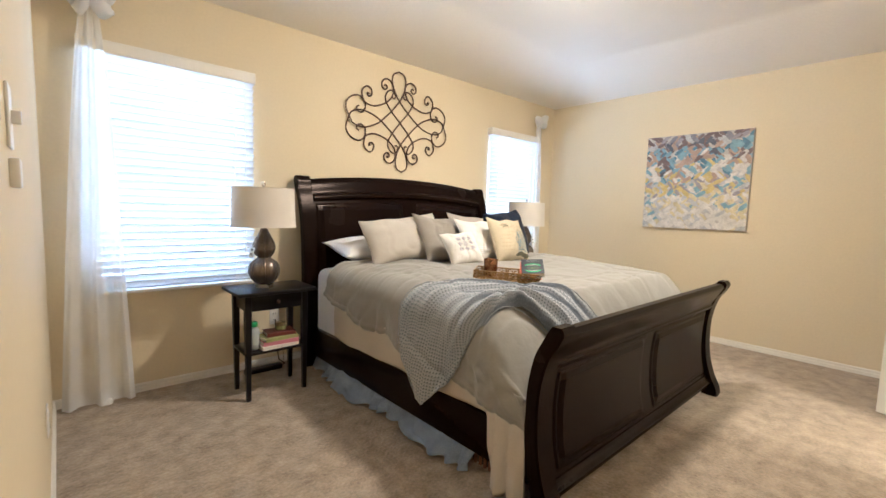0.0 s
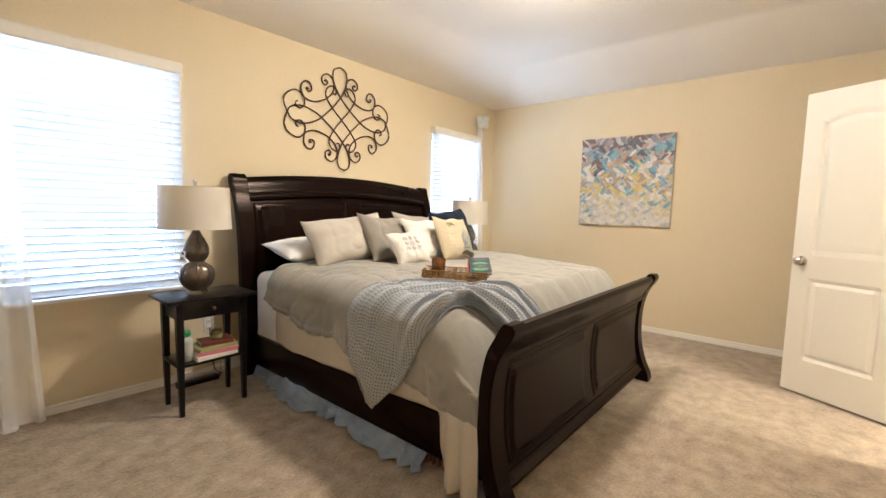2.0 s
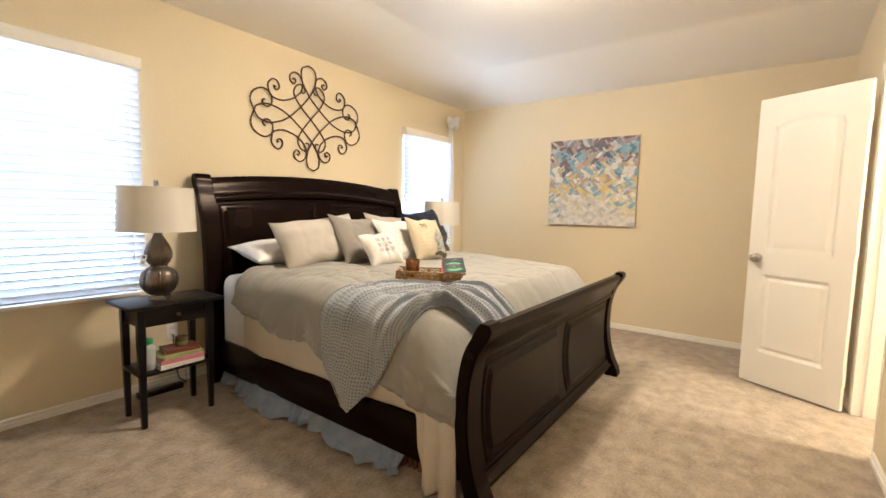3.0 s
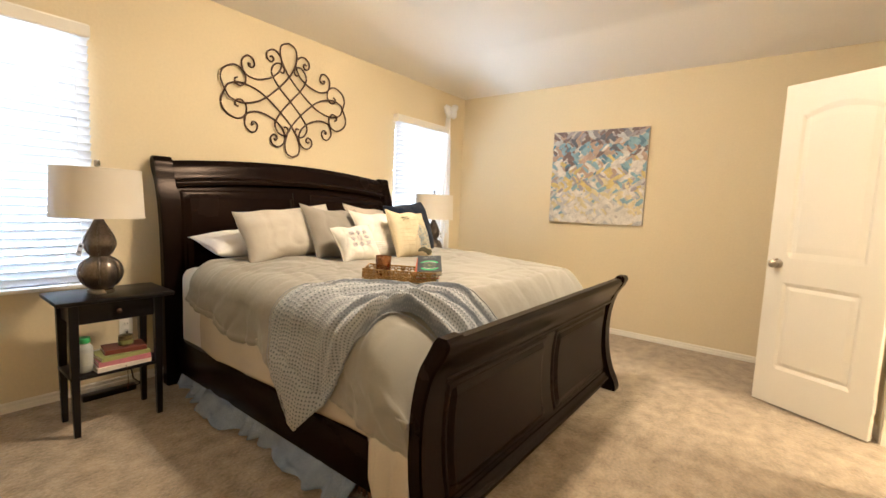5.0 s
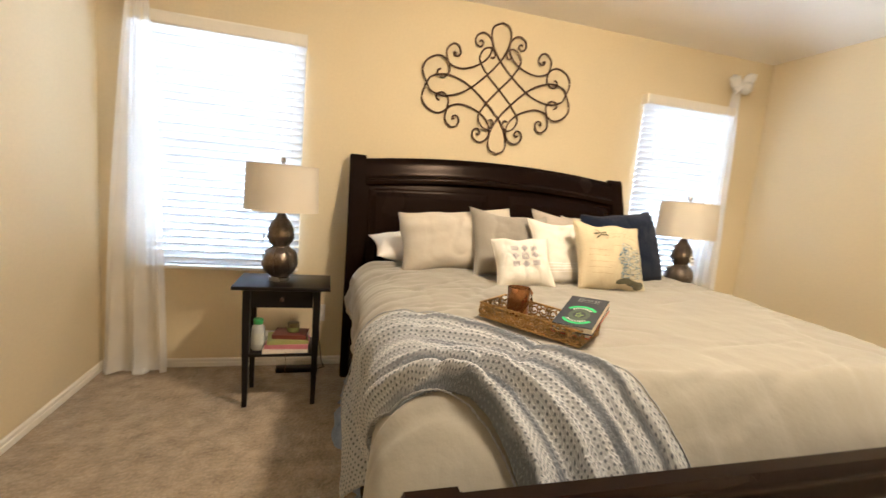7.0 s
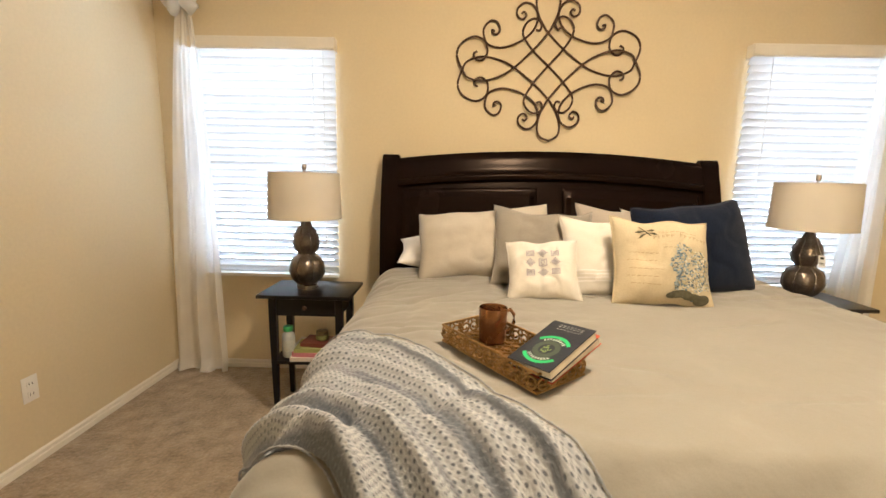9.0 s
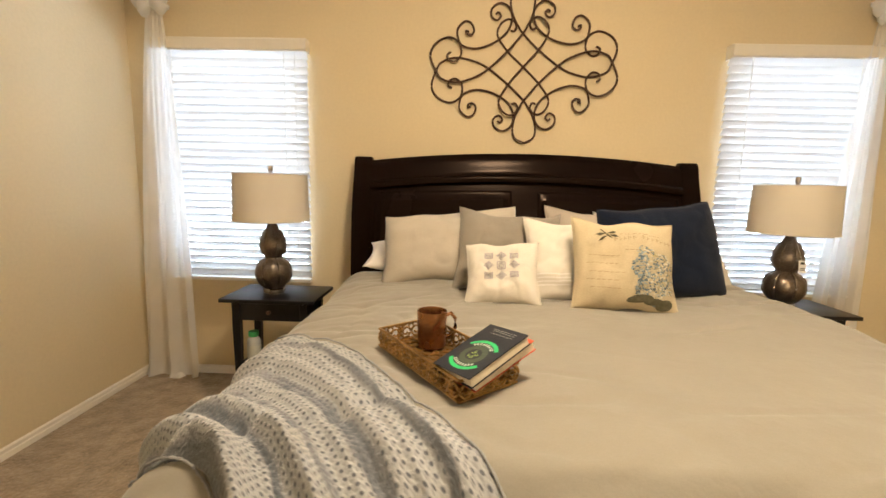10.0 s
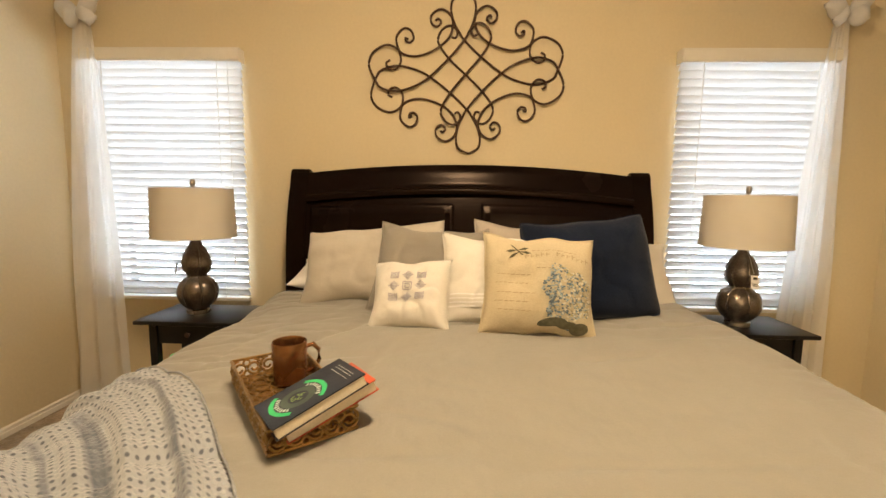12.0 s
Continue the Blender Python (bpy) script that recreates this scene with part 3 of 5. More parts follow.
def bed_surface(s, y, lift=0.0):
    """Place on the bedding's skin; s runs from the left edge (0) to the right edge, negative: down the left side, past the width: down the right side."""
    width = EDGE_R - EDGE_L
    r = 0.125
    # full at the near corner, sunk further along the footboard
    far = max(0.0, min(1.0, (s - 0.45) / 0.5))
    fy = max(0.0, min(1.0, 1.0 - (y - FOOT_Y) / (0.26 - 0.02 * far)))
    foot_drop = (0.27 + 0.13 * far) * fy ** 1.55
    def side(d):
        """d: way past the start of the rounding -> outward, downward."""
        q = math.pi / 2 * r
        if d <= 0:
            return 0.0, 0.0, 0.0
        if d < q:
            a = d / r
            return r * math.sin(a), r * (1 - math.cos(a)), a
        return r, r + d - q, math.pi / 2
    if s < r:
        o, dn, a = side(r - s)
        x, z = EDGE_L + r - o, top_z(EDGE_L + r, y) - dn
        sg = -1
    elif s > width - r:
        o, dn, a = side(s - (width - r))
        x, z = EDGE_R - r + o, top_z(EDGE_R - r, y) - dn
        sg = 1
    else:
        x, z, a, dn, sg = EDGE_L + s, top_z(EDGE_L + s, y), 0.0, 0.0, -1
    if dn > 0.02:
        k = min(1, (dn - 0.02) / 0.30)
        fold = 0.024 * math.sin(7.5 * y + 1.5 * nz(y * 1.3, dn * 2) + 4 * dn) + 0.016 * math.sin(13 * y + 2 + 7 * dn) + 0.020 * nz(y * 3, dn * 3, 5)
        fold -= 0.013 * max(0, 1 - 5 * abs(nz(y * 2.6 + 3 * dn, dn * 3.5 - y, 11)))
        fold += 0.005 * nz(y * 9 + 4 * dn, dn * 4, 15) + 0.003 * nz(y * 21 + 7 * dn, dn * 8, 19) - 0.010 * max(0, 1 - 5 * abs(nz(y * 5.2 - 2 * dn, dn * 2.2 + y, 27)))
        x += sg * k * (0.016 + 1.0 * fold)
        corner = math.exp(-((y - 1.08) / 0.17) ** 2)
        x += sg * corner * 0.03 * math.sin(min(1, dn / 0.45) * math.pi)
    # the filling thins out towards the long edge
    z -= 0.034 * max(0.0, 1 - max(0.0, s) / 0.45) ** 2 * (1 - min(1, dn / 0.3))
    z -= foot_drop * (1 - min(1, dn / 0.3)) + 0.030 * fy * abs(nz(s * 7 + 2 * y, y * 2.2, 13)) + 0.012 * fy * math.sin(26 * s + 9 * y)
    return Vector((x + sg * lift * math.sin(a), y, z + lift * math.cos(a)))


def duvet_mesh():
    nu, nv = 230, 190
    width = EDGE_R - EDGE_L

    def f(i, j):
        u, v = i / (nu - 1), j / (nv - 1)
        y = FOOT_Y + 0.0 + (HEAD_Y - FOOT_Y) * v
        drop = 0.845 - hem_z(y)
        s = -drop + (width + 2 * drop) * u
        p = bed_surface(s, y)
        rim = max(0.0, 1 - min(u, 1 - u) / 0.022)
        p.x += (1 if u < 0.5 else -1) * (0.030 * rim * rim - 0.012 * math.sin(math.pi * rim))
        if v > 0.97:
            p.z += 0.012
        return p
    return grid_mesh(nu, nv, f)


def cloth(name, bm, mat, label, category, thick, m=None):
    ob = solid(name, bm, mat, label, category, m, smooth="all")
    sol = ob.modifiers.new("thickness", "SOLIDIFY")
    sol.thickness, sol.offset = thick, -1
    return ob


duvet = cloth("duvet", duvet_mesh(), M_DUVET, "rumpled grey-beige linen duvet spread over the bed", "duvet", 0.025)


def hem_line(left):
    width = EDGE_R - EDGE_L
    out = []
    for k in range(120):
        y = FOOT_Y + (HEAD_Y - FOOT_Y) * k / 119
        drop = 0.845 - hem_z(y)
        p = bed_surface(-drop + 0.05 if left else width + drop - 0.05, y, 0.0015)
        out.append(p)
    return out


for side in (True, False):
    part("hem_seam", tube(bmesh.new(), hem_line(side), 0.0025, 6), M_DUVET, duvet)
part("head_fold", tube(bmesh.new(), [bed_surface(0.1 + (EDGE_R - EDGE_L - 0.2) * k / 140, HEAD_Y - 0.05, 0.002) for k in range(141)], 0.003, 6), M_DUVET, duvet)

# sheet that hangs out under the duvet, and the skirt below the rail


def sheet_mesh():
    nu, nv = 130, 26

    def f(i, j):
        u, v = i / (nu - 1), j / (nv - 1)
        y = 0.945 + (2.62 - 0.945) * u
        c = max(0.0, min(1.0, (1.19 - y) / 0.08))
        c = c * c * (3 - 2 * c)
        low = 0.305 - 0.012 * math.sin(9 * y) + (0.012 - 0.305) * c
        top = 0.66 - 0.20 * max(0.0, min(1.0, (1.27 - y) / 0.3))
        z = top + (low - top) * v
        out = 0.012 + 0.010 * math.sin(15 * y + 3 * v) * v + 0.012 * nz(y * 5, v * 2, 2)
        out += c * v * (0.035 + 0.045 * math.sin(75 * y + 2 * v) + 0.022 * math.sin(150 * y + 1 - 3 * v))
        w = max(0.0, min(1.0, (0.43 - z) / 0.12))
        return (BX0 + 0.070 - 0.5 * out * (w if c > 0.01 else 1.0) - 0.010 * min(1, v * 1.6) - c * w * 0.030, y, z)
    return grid_mesh(nu, nv, f)


cloth("bed_sheet", sheet_mesh(), M_SHEET, "cream cotton sheet hanging out below the duvet", "sheet", 0.004)


def skirt_mesh():
    nu, nv = 260, 22

    def f(i, j):
        u, v = i / (nu - 1), j / (nv - 1)
        y = 1.27 + (2.93 - 1.27) * u
        n1 = nz(y * 1.9, 0.5, 4)
        out = 0.045 + 0.100 * max(0, 0.40 + n1) * (1 - 0.3 * abs(2 * u - 1))
        wave = 0.020 * math.sin(34 * y + 9 * nz(y * 3, 1.0, 2)) + 0.022 * nz(y * 9, v * 2.5, 8)
        x = BX0 + 0.085 - out * v ** 1.4 + wave * (0.35 + 0.65 * v)
        z = 0.16 * (1 - v) ** 1.2 + 0.005 + 0.030 * max(0, nz(y * 8 + 2 * v, v * 5, 6)) + 0.024 * abs(math.sin(19 * y + 2)) * v * (1 - 0.5 * v)
        return (x, y + 0.012 * nz(y * 6, v * 4, 3), z)
    return grid_mesh(nu, nv, f)


cloth("bed_skirt", skirt_mesh(), M_SKIRT, "crumpled pale blue bed skirt trailing on the carpet under the bed", "bed skirt", 0.003)

M_CRATE = material("reddish_brown_wood", (0.16, 0.065, 0.030, 1), 0.6, spread=0.2, scale=9, fine=80, bump=0.1)
crate = thing("wooden_crate", pose(1.605, 1.265, 0.0), "low reddish-brown slatted crate pushed under the bed", "crate")
part("body", box((-0.045, -0.12, 0.004), (0.20, 0.12, 0.075), 0.003), M_DARKSLOT, crate)
for k in range(8):
    part("slat", box((-0.056, -0.118 + 0.0305 * k, 0.0), (-0.045, -0.103 + 0.0305 * k, 0.080), 0.002, 1), M_CRATE, crate)

# ---------------------------------------------------------------- knitted throw
M_KNIT = bpy.data.materials.new("grey_white_knit")
M_KNIT.use_nodes = True
kn, kl = M_KNIT.node_tree.nodes, M_KNIT.node_tree.links
kb = kn["Principled BSDF"]
kb.inputs["Roughness"].default_value, kb.inputs["Specular IOR Level"].default_value, kb.inputs["Sheen Weight"].default_value = 0.95, 0.1, 0.3
kuv = kn.new("ShaderNodeUVMap")
kuv.uv_map = "knit"
kvor = kn.new("ShaderNodeTexVoronoi")
kvor.inputs["Scale"].default_value, kvor.inputs["Randomness"].default_value = 1.0, 0.05
kr = kn.new("ShaderNodeValToRGB")
kr.color_ramp.elements[0].position, kr.color_ramp.elements[1].position = 0.15, 0.30
kr.color_ramp.elements[0].color, kr.color_ramp.elements[1].color = (0.100, 0.112, 0.136, 1), (0.340, 0.356, 0.378, 1)
kl.new(kuv.outputs[0], kvor.inputs["Vector"])
kl.new(kvor.outputs["Distance"], kr.inputs[0])
knz = kn.new("ShaderNodeTexNoise")
knz.inputs["Scale"].default_value = 2.2
kl.new(kuv.outputs[0], knz.inputs["Vector"])
kb2 = kn.new("ShaderNodeBump")
kb2.inputs["Strength"].default_value, kb2.inputs["Distance"].default_value = 0.5, 0.006
kl.new(knz.outputs[0], kb2.inputs["Height"])
kl.new(kb2.outputs[0], kb.inputs["Normal"])
# slate, pale-dotted bands set along the knit's folds, absent from the hanging end
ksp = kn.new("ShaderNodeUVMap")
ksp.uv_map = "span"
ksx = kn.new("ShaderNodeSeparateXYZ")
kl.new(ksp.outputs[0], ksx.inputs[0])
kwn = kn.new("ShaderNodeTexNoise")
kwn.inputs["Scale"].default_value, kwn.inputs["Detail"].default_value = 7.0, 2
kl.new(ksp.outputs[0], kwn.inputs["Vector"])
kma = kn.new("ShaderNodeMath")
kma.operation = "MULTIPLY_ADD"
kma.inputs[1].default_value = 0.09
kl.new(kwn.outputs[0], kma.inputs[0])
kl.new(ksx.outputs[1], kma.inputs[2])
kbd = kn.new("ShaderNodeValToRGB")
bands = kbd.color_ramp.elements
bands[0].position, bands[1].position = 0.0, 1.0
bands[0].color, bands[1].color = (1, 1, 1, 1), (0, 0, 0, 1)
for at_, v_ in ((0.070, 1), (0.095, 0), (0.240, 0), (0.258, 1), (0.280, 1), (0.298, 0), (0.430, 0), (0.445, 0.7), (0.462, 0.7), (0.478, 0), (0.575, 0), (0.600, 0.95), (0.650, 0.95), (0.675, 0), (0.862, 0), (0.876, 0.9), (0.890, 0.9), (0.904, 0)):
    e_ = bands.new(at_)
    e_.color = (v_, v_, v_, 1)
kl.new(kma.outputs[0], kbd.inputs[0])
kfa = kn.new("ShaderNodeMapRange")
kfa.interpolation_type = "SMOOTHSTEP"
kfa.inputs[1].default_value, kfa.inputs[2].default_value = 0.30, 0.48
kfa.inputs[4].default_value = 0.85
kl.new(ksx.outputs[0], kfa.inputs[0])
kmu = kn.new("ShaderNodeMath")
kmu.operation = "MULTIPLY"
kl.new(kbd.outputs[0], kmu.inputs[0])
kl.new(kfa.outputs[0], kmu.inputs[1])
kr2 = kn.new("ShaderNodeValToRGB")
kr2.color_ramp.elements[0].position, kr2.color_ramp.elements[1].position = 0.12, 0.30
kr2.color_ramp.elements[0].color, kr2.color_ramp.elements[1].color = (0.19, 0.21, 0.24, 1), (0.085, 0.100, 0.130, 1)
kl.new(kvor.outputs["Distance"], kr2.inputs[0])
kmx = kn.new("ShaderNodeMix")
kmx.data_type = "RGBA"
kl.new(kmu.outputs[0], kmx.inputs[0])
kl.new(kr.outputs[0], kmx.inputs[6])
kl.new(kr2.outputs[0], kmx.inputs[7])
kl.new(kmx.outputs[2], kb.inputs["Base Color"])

THROW_N = [(-0.50, 1.585), (-0.30, 1.72), (-0.06, 1.79), (0.25, 1.67), (0.52, 1.36), (0.65, 1.18), (0.73, 1.06), (0.79, 0.945)]
THROW_S = [(-0.50, 1.545), (-0.33, 1.40), (-0.10, 1.265), (0.04, 1.205), (0.14, 1.175), (0.21, 1.125), (0.26, 1.05), (0.29, 0.945)]


NS, SS = smooth_curve(THROW_N, 30), smooth_curve(THROW_S, 30)
FOLDS = ((0.09, 0.075, 0.048), (0.31, 0.065, 0.036), (0.47, 0.05, 0.010), (0.63, 0.055, 0.019), (0.77, 0.04, 0.010), (0.89, 0.05, 0.022))


def along(c, a):
    k = min(len(c) - 2, int(a * (len(c) - 1)))
    q = a * (len(c) - 1) - k
    return c[k][0] + q * (c[k + 1][0] - c[k][0]), c[k][1] + q * (c[k + 1][1] - c[k][1])


def throw_spot(a, b):
    """a runs along the throw, b across it: place on the bedding and height of its long folds."""
    (sn, yn), (s0, y0) = along(NS, a), along(SS, a)
    s, y = s0 + (sn - s0) * b, y0 + (yn - y0) * b
    fold = 0.0
    for c, w, hgt in FOLDS:
        cc = c + 0.045 * math.sin(5 * a + 9 * c)
        d = (b - cc) / w
        # steeper on the side that faces the foot of the bed
        d *= 1.5 if d < 0 else 0.9
        fold += 1.2 * hgt * math.exp(-d * d) * min(1, max(0, (a - 0.14) / 0.35)) * (1 + 0.3 * a * a)
    return s, y, 0.012 + fold


def throw():
    na, nb = 560, 300
    pitch = 0.0165
    base = [[bed_surface(*throw_spot(i / (na - 1), j / (nb - 1))) for j in range(nb)] for i in range(na)]
    mid = nb // 2
    lu, lv = [0.0], []
    for i in range(1, na):
        lu.append(lu[-1] + (base[i][mid] - base[i - 1][mid]).length / pitch)
    for i in range(na):
        row = [0.0]
        for j in range(1, nb):
            row.append(row[-1] + (base[i][j] - base[i][j - 1]).length / pitch)
        lv.append([v - row[mid] for v in row])

    def f(i, j):
        a, b = i / (na - 1), j / (nb - 1)
        s, y, lift = throw_spot(a, b)
        d2 = (lu[i] % 1 - 0.5) ** 2 + (lv[i][j] % 1 - 0.5) ** 2
        lift += -0.0035 * math.exp(-d2 / 0.045) + 0.008 * nz(s * 7, y * 7, 2)
        edge = min(b, 1 - b)
        if edge < 0.03:
            lift -= 0.006 * (1 - edge / 0.03)
        return bed_surface(s, y, lift)
    bm = grid_mesh(na, nb, f)
    bm.verts.index_update()
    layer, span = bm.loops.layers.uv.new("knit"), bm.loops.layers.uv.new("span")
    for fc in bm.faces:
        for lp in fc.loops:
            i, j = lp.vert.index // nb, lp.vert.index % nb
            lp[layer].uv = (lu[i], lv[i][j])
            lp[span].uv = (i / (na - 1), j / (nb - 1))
    return bm


M_SLATE = material("slate_knit", (0.29, 0.30, 0.315, 1), 0.95, spread=0.15, scale=20, fine=150, bump=0.4, spec=0.05)
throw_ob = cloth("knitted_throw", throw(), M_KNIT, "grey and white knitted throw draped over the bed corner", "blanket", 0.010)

# ---------------------------------------------------------------- pillows
M_CREAM = material("cream_pillowcase", (0.47, 0.43, 0.365, 1), 0.9, spread=0.05, scale=5, fine=240, bump=0.45, bump_scale=11, spec=0.1, sheen=0.2)
M_GREYP = material("warm_grey_linen", (0.26, 0.235, 0.20, 1), 0.9, spread=0.06, scale=5, fine=240, bump=0.25, spec=0.1, sheen=0.2)
M_TAUPE = material("taupe_cotton", (0.38, 0.335, 0.285, 1), 0.9, spread=0.06, scale=5, fine=240, bump=0.2, spec=0.1)
M_IVORY = material("ivory_cotton", (0.63, 0.60, 0.54, 1), 0.9, spread=0.04, scale=5, fine=240, bump=0.35, bump_scale=14, spec=0.1)
M_BURLAP = material("natural_printed_linen", (0.49, 0.42, 0.29, 1), 0.9, spread=0.09, scale=9, fine=260, bump=0.35, spec=0.1)
M_NAVY = material("navy_velvet", (0.007, 0.011, 0.024, 1), 0.85, spread=0.25, scale=6, fine=180, bump=0.2, spec=0.05, sheen=0.10)
M_INK = material("grey_violet_thread", (0.38, 0.36, 0.385, 1), 0.9, spread=0.1, bump=0.1)
M_PRINT = material("faded_brown_print", (0.33, 0.26, 0.16, 1), 0.9, spread=0.15, bump=0.05)
M_LEAFP = material("dark_green_print", (0.075, 0.070, 0.042, 1), 0.9, spread=0.3, bump=0.05)
FLOWER = [material("petal_print", c, 0.9, spread=0.2, scale=30, bump=0.05) for c in ((0.12, 0.17, 0.21, 1), (0.27, 0.33, 0.35, 1), (0.58, 0.54, 0.42, 1), (0.10, 0.13, 0.16, 1), (0.36, 0.31, 0.16, 1))]


def cushion(w, h, t, seed, sag=0.0, flange=0.0, plump=0.0):
    """Surface of a stuffed cushion: (u, v, side) -> place, x across, z up from its bottom edge, front towards -y."""
    def at(u, v, side):
        a, b = 2 * u - 1, 2 * v - 1
        round_off = 1 - (0.012 + 0.07 * plump) * (a * b) ** 6
        pinch = (1 - (0.105 * (1 - 0.75 * plump) + 0.04 * nz(a * 1.5, seed, b)) * (1 - abs(a) ** 2.4) * (abs(b) ** 3)) * round_off
        pinch_x = (1 - (0.095 * (1 - 0.75 * plump) + 0.04 * nz(b * 1.5, a, seed)) * (1 - abs(b) ** 2.4) * (abs(a) ** 3)) * round_off
        x = a * w / 2 * pinch_x
        z = b * h / 2 * pinch
        q = 0.62 - 0.14 * plump
        e = max(0.0, (1 - abs(a) ** 2.6)) ** q * max(0.0, (1 - abs(b) ** 2.6)) ** q
        if flange:
            e *= min(1, max(0, (1 - abs(a)) / flange)) ** 0.5
        y = side * t / 2 * e
        n1 = nz(a * 1.6 + seed, b * 1.6, seed) * 0.014 + nz(a * 4 + seed, b * 4, seed + 3) * 0.005 - 0.005 * max(0, 1 - 7 * abs(nz(a * 2.2 + seed, b * 1.5, seed + 7)))
        rad = 0.006 * math.sin(9 * math.atan2(b, a + 0.01) + seed) * min(1, a * a + b * b) * e
        y += side * (n1 + rad) * e
        z -= sag * (1 - abs(a) ** 2) * max(0, b) * 0.5 + 0.01 * nz(a * 2, seed, 1.0) * abs(b)
        return Vector((x, y, z + h / 2))
    return at


def cushion_mesh(at, n=46):
    bm = bmesh.new()
    sheets = []
    for side in (-1, 1):
        sheets.append([[None] * n for _ in range(n)])
        for i in range(n):
            for j in range(n):
                rim = i in (0, n - 1) or j in (0, n - 1)
                sheets[-1][i][j] = sheets[0][i][j] if (side == 1 and rim) else bm.verts.new(at(i / (n - 1), j / (n - 1), side))
    for s in sheets:
        for i in range(n - 1):
            for j in range(n - 1):
                bm.faces.new((s[i][j], s[i + 1][j], s[i + 1][j + 1], s[i][j + 1]))
    return bm


def pillow(name, x, y, z, w, h, t, lean, yaw, mat, label, seed, sag=0.0, roll=0.0, piping=True, flange=0.0, plump=0.0):
    """A cushion that stands on its bottom edge at (x, y, z) and leans back."""
    ob = thing(name, pose(x, y, z, 0, 0, yaw) @ pose(0, 0, 0, -lean, roll, 0), label, "pillow")
    at = cushion(w, h, t, seed, sag, flange, plump)
    part("cover", cushion_mesh(at), mat, ob, smooth="all")
    if piping:
        ring = [at(k / 24, 0, 1) for k in range(24)] + [at(1, k / 24, 1) for k in range(24)] + [at(1 - k / 24, 1, 1) for k in range(24)] + [at(0, 1 - k / 24, 1) for k in range(25)]
        part("seam", tube(bmesh.new(), ring, 0.0035, 6), mat, ob)
    return ob, at


def stitch(bm, at, pts, lift=0.0020):
    """A small flat patch on a cushion's front from (u, v) corners."""
    def skin(u, v):
        return bm.verts.new(at(u, v, -1) + Vector((0, -lift - 0.0016, 0)))
    if len(pts) != 4:
        mu, mv = sum(p[0] for p in pts) / len(pts), sum(p[1] for p in pts) / len(pts)
        rings = [[skin(mu + (u - mu) * k / 4, mv + (v - mv) * k / 4) for u, v in pts] for k in (1, 2, 3, 4)]
        fc = bm.faces.new(rings[0])
        for r0, r1 in zip(rings, rings[1:]):
            for i in range(len(pts)):
                k = (i + 1) % len(pts)
                bm.faces.new((r0[i], r0[k], r1[k], r1[i]))
        return fc
    n, fc = 5, None
    a, b, c, d = pts
    lerp = lambda p, q, t: (p[0] + (q[0] - p[0]) * t, p[1] + (q[1] - p[1]) * t)
    if math.hypot(b[0] - a[0], b[1] - a[1]) < math.hypot(c[0] - b[0], c[1] - b[1]):
        a, b, c, d = b, c, d, a
    rows = [(skin(*lerp(a, b, k / n)), skin(*lerp(d, c, k / n))) for k in range(n + 1)]
    for (p0, p1), (q0, q1) in zip(rows, rows[1:]):
        fc = bm.faces.new((p0, q0, q1, p1))
    return fc


TZ = 0.826
pillow("bed_pillow", 1.885, 2.63, TZ + 0.035, 0.60, 0.37, 0.15, 78, 4, M_WHITE, "white sleeping pillow lying against the headboard", 1.3, flange=0.12, piping=False)
pillow("bed_pillow", 2.030, 2.43, TZ, 0.67, 0.385, 0.19, 32, -6, M_CREAM, "cream cotton pillow leaning on the headboard", 2.1, sag=0.03, roll=-6, flange=0.1, piping=False, plump=0.35)
pillow("bed_pillow", 3.040, 2.46, TZ, 0.66, 0.40, 0.16, 42, 2, M_CREAM, "cream cotton pillow propped against the headboard", 3.4, sag=0.05, roll=7, flange=0.1, piping=False)
pillow("throw_pillow", 2.275, 2.275, TZ, 0.47, 0.415, 0.15, 35, -2, M_GREYP, "warm grey linen cushion with a creased cover", 4.2, sag=0.05, roll=3)
pillow("throw_pillow", 2.685, 2.345, TZ, 0.48, 0.420, 0.14, 34, 0, M_TAUPE, "taupe cotton cushion leaning on the headboard", 5.7, sag=0.03, roll=4)
wp, wat = pillow("throw_pillow", 2.525, 2.125, TZ, 0.40, 0.385, 0.13, 34, -3, M_IVORY, "ivory cotton cushion with woven stripes", 6.1, sag=0.03)
stripe = bmesh.new()
for v in (0.15, 0.19, 0.23, 0.27):
    for k in range(20):
        stitch(stripe, wat, [(0.10 + 0.8 * k / 20, v), (0.10 + 0.8 * (k + 1) / 20, v), (0.10 + 0.8 * (k + 1) / 20, v + 0.014), (0.10 + 0.8 * k / 20, v + 0.014)], 0.002)
tagged(part("woven_stripe", stripe, M_WHITE, wp, "raised white woven stripes", smooth=False), kind="stuff")
pillow("throw_pillow", 2.925, 2.225, TZ, 0.505, 0.410, 0.18, 19, 6, M_NAVY, "navy velvet cushion, plump, with a welted edge", 7.7, sag=0.02, roll=-5, plump=0.55)

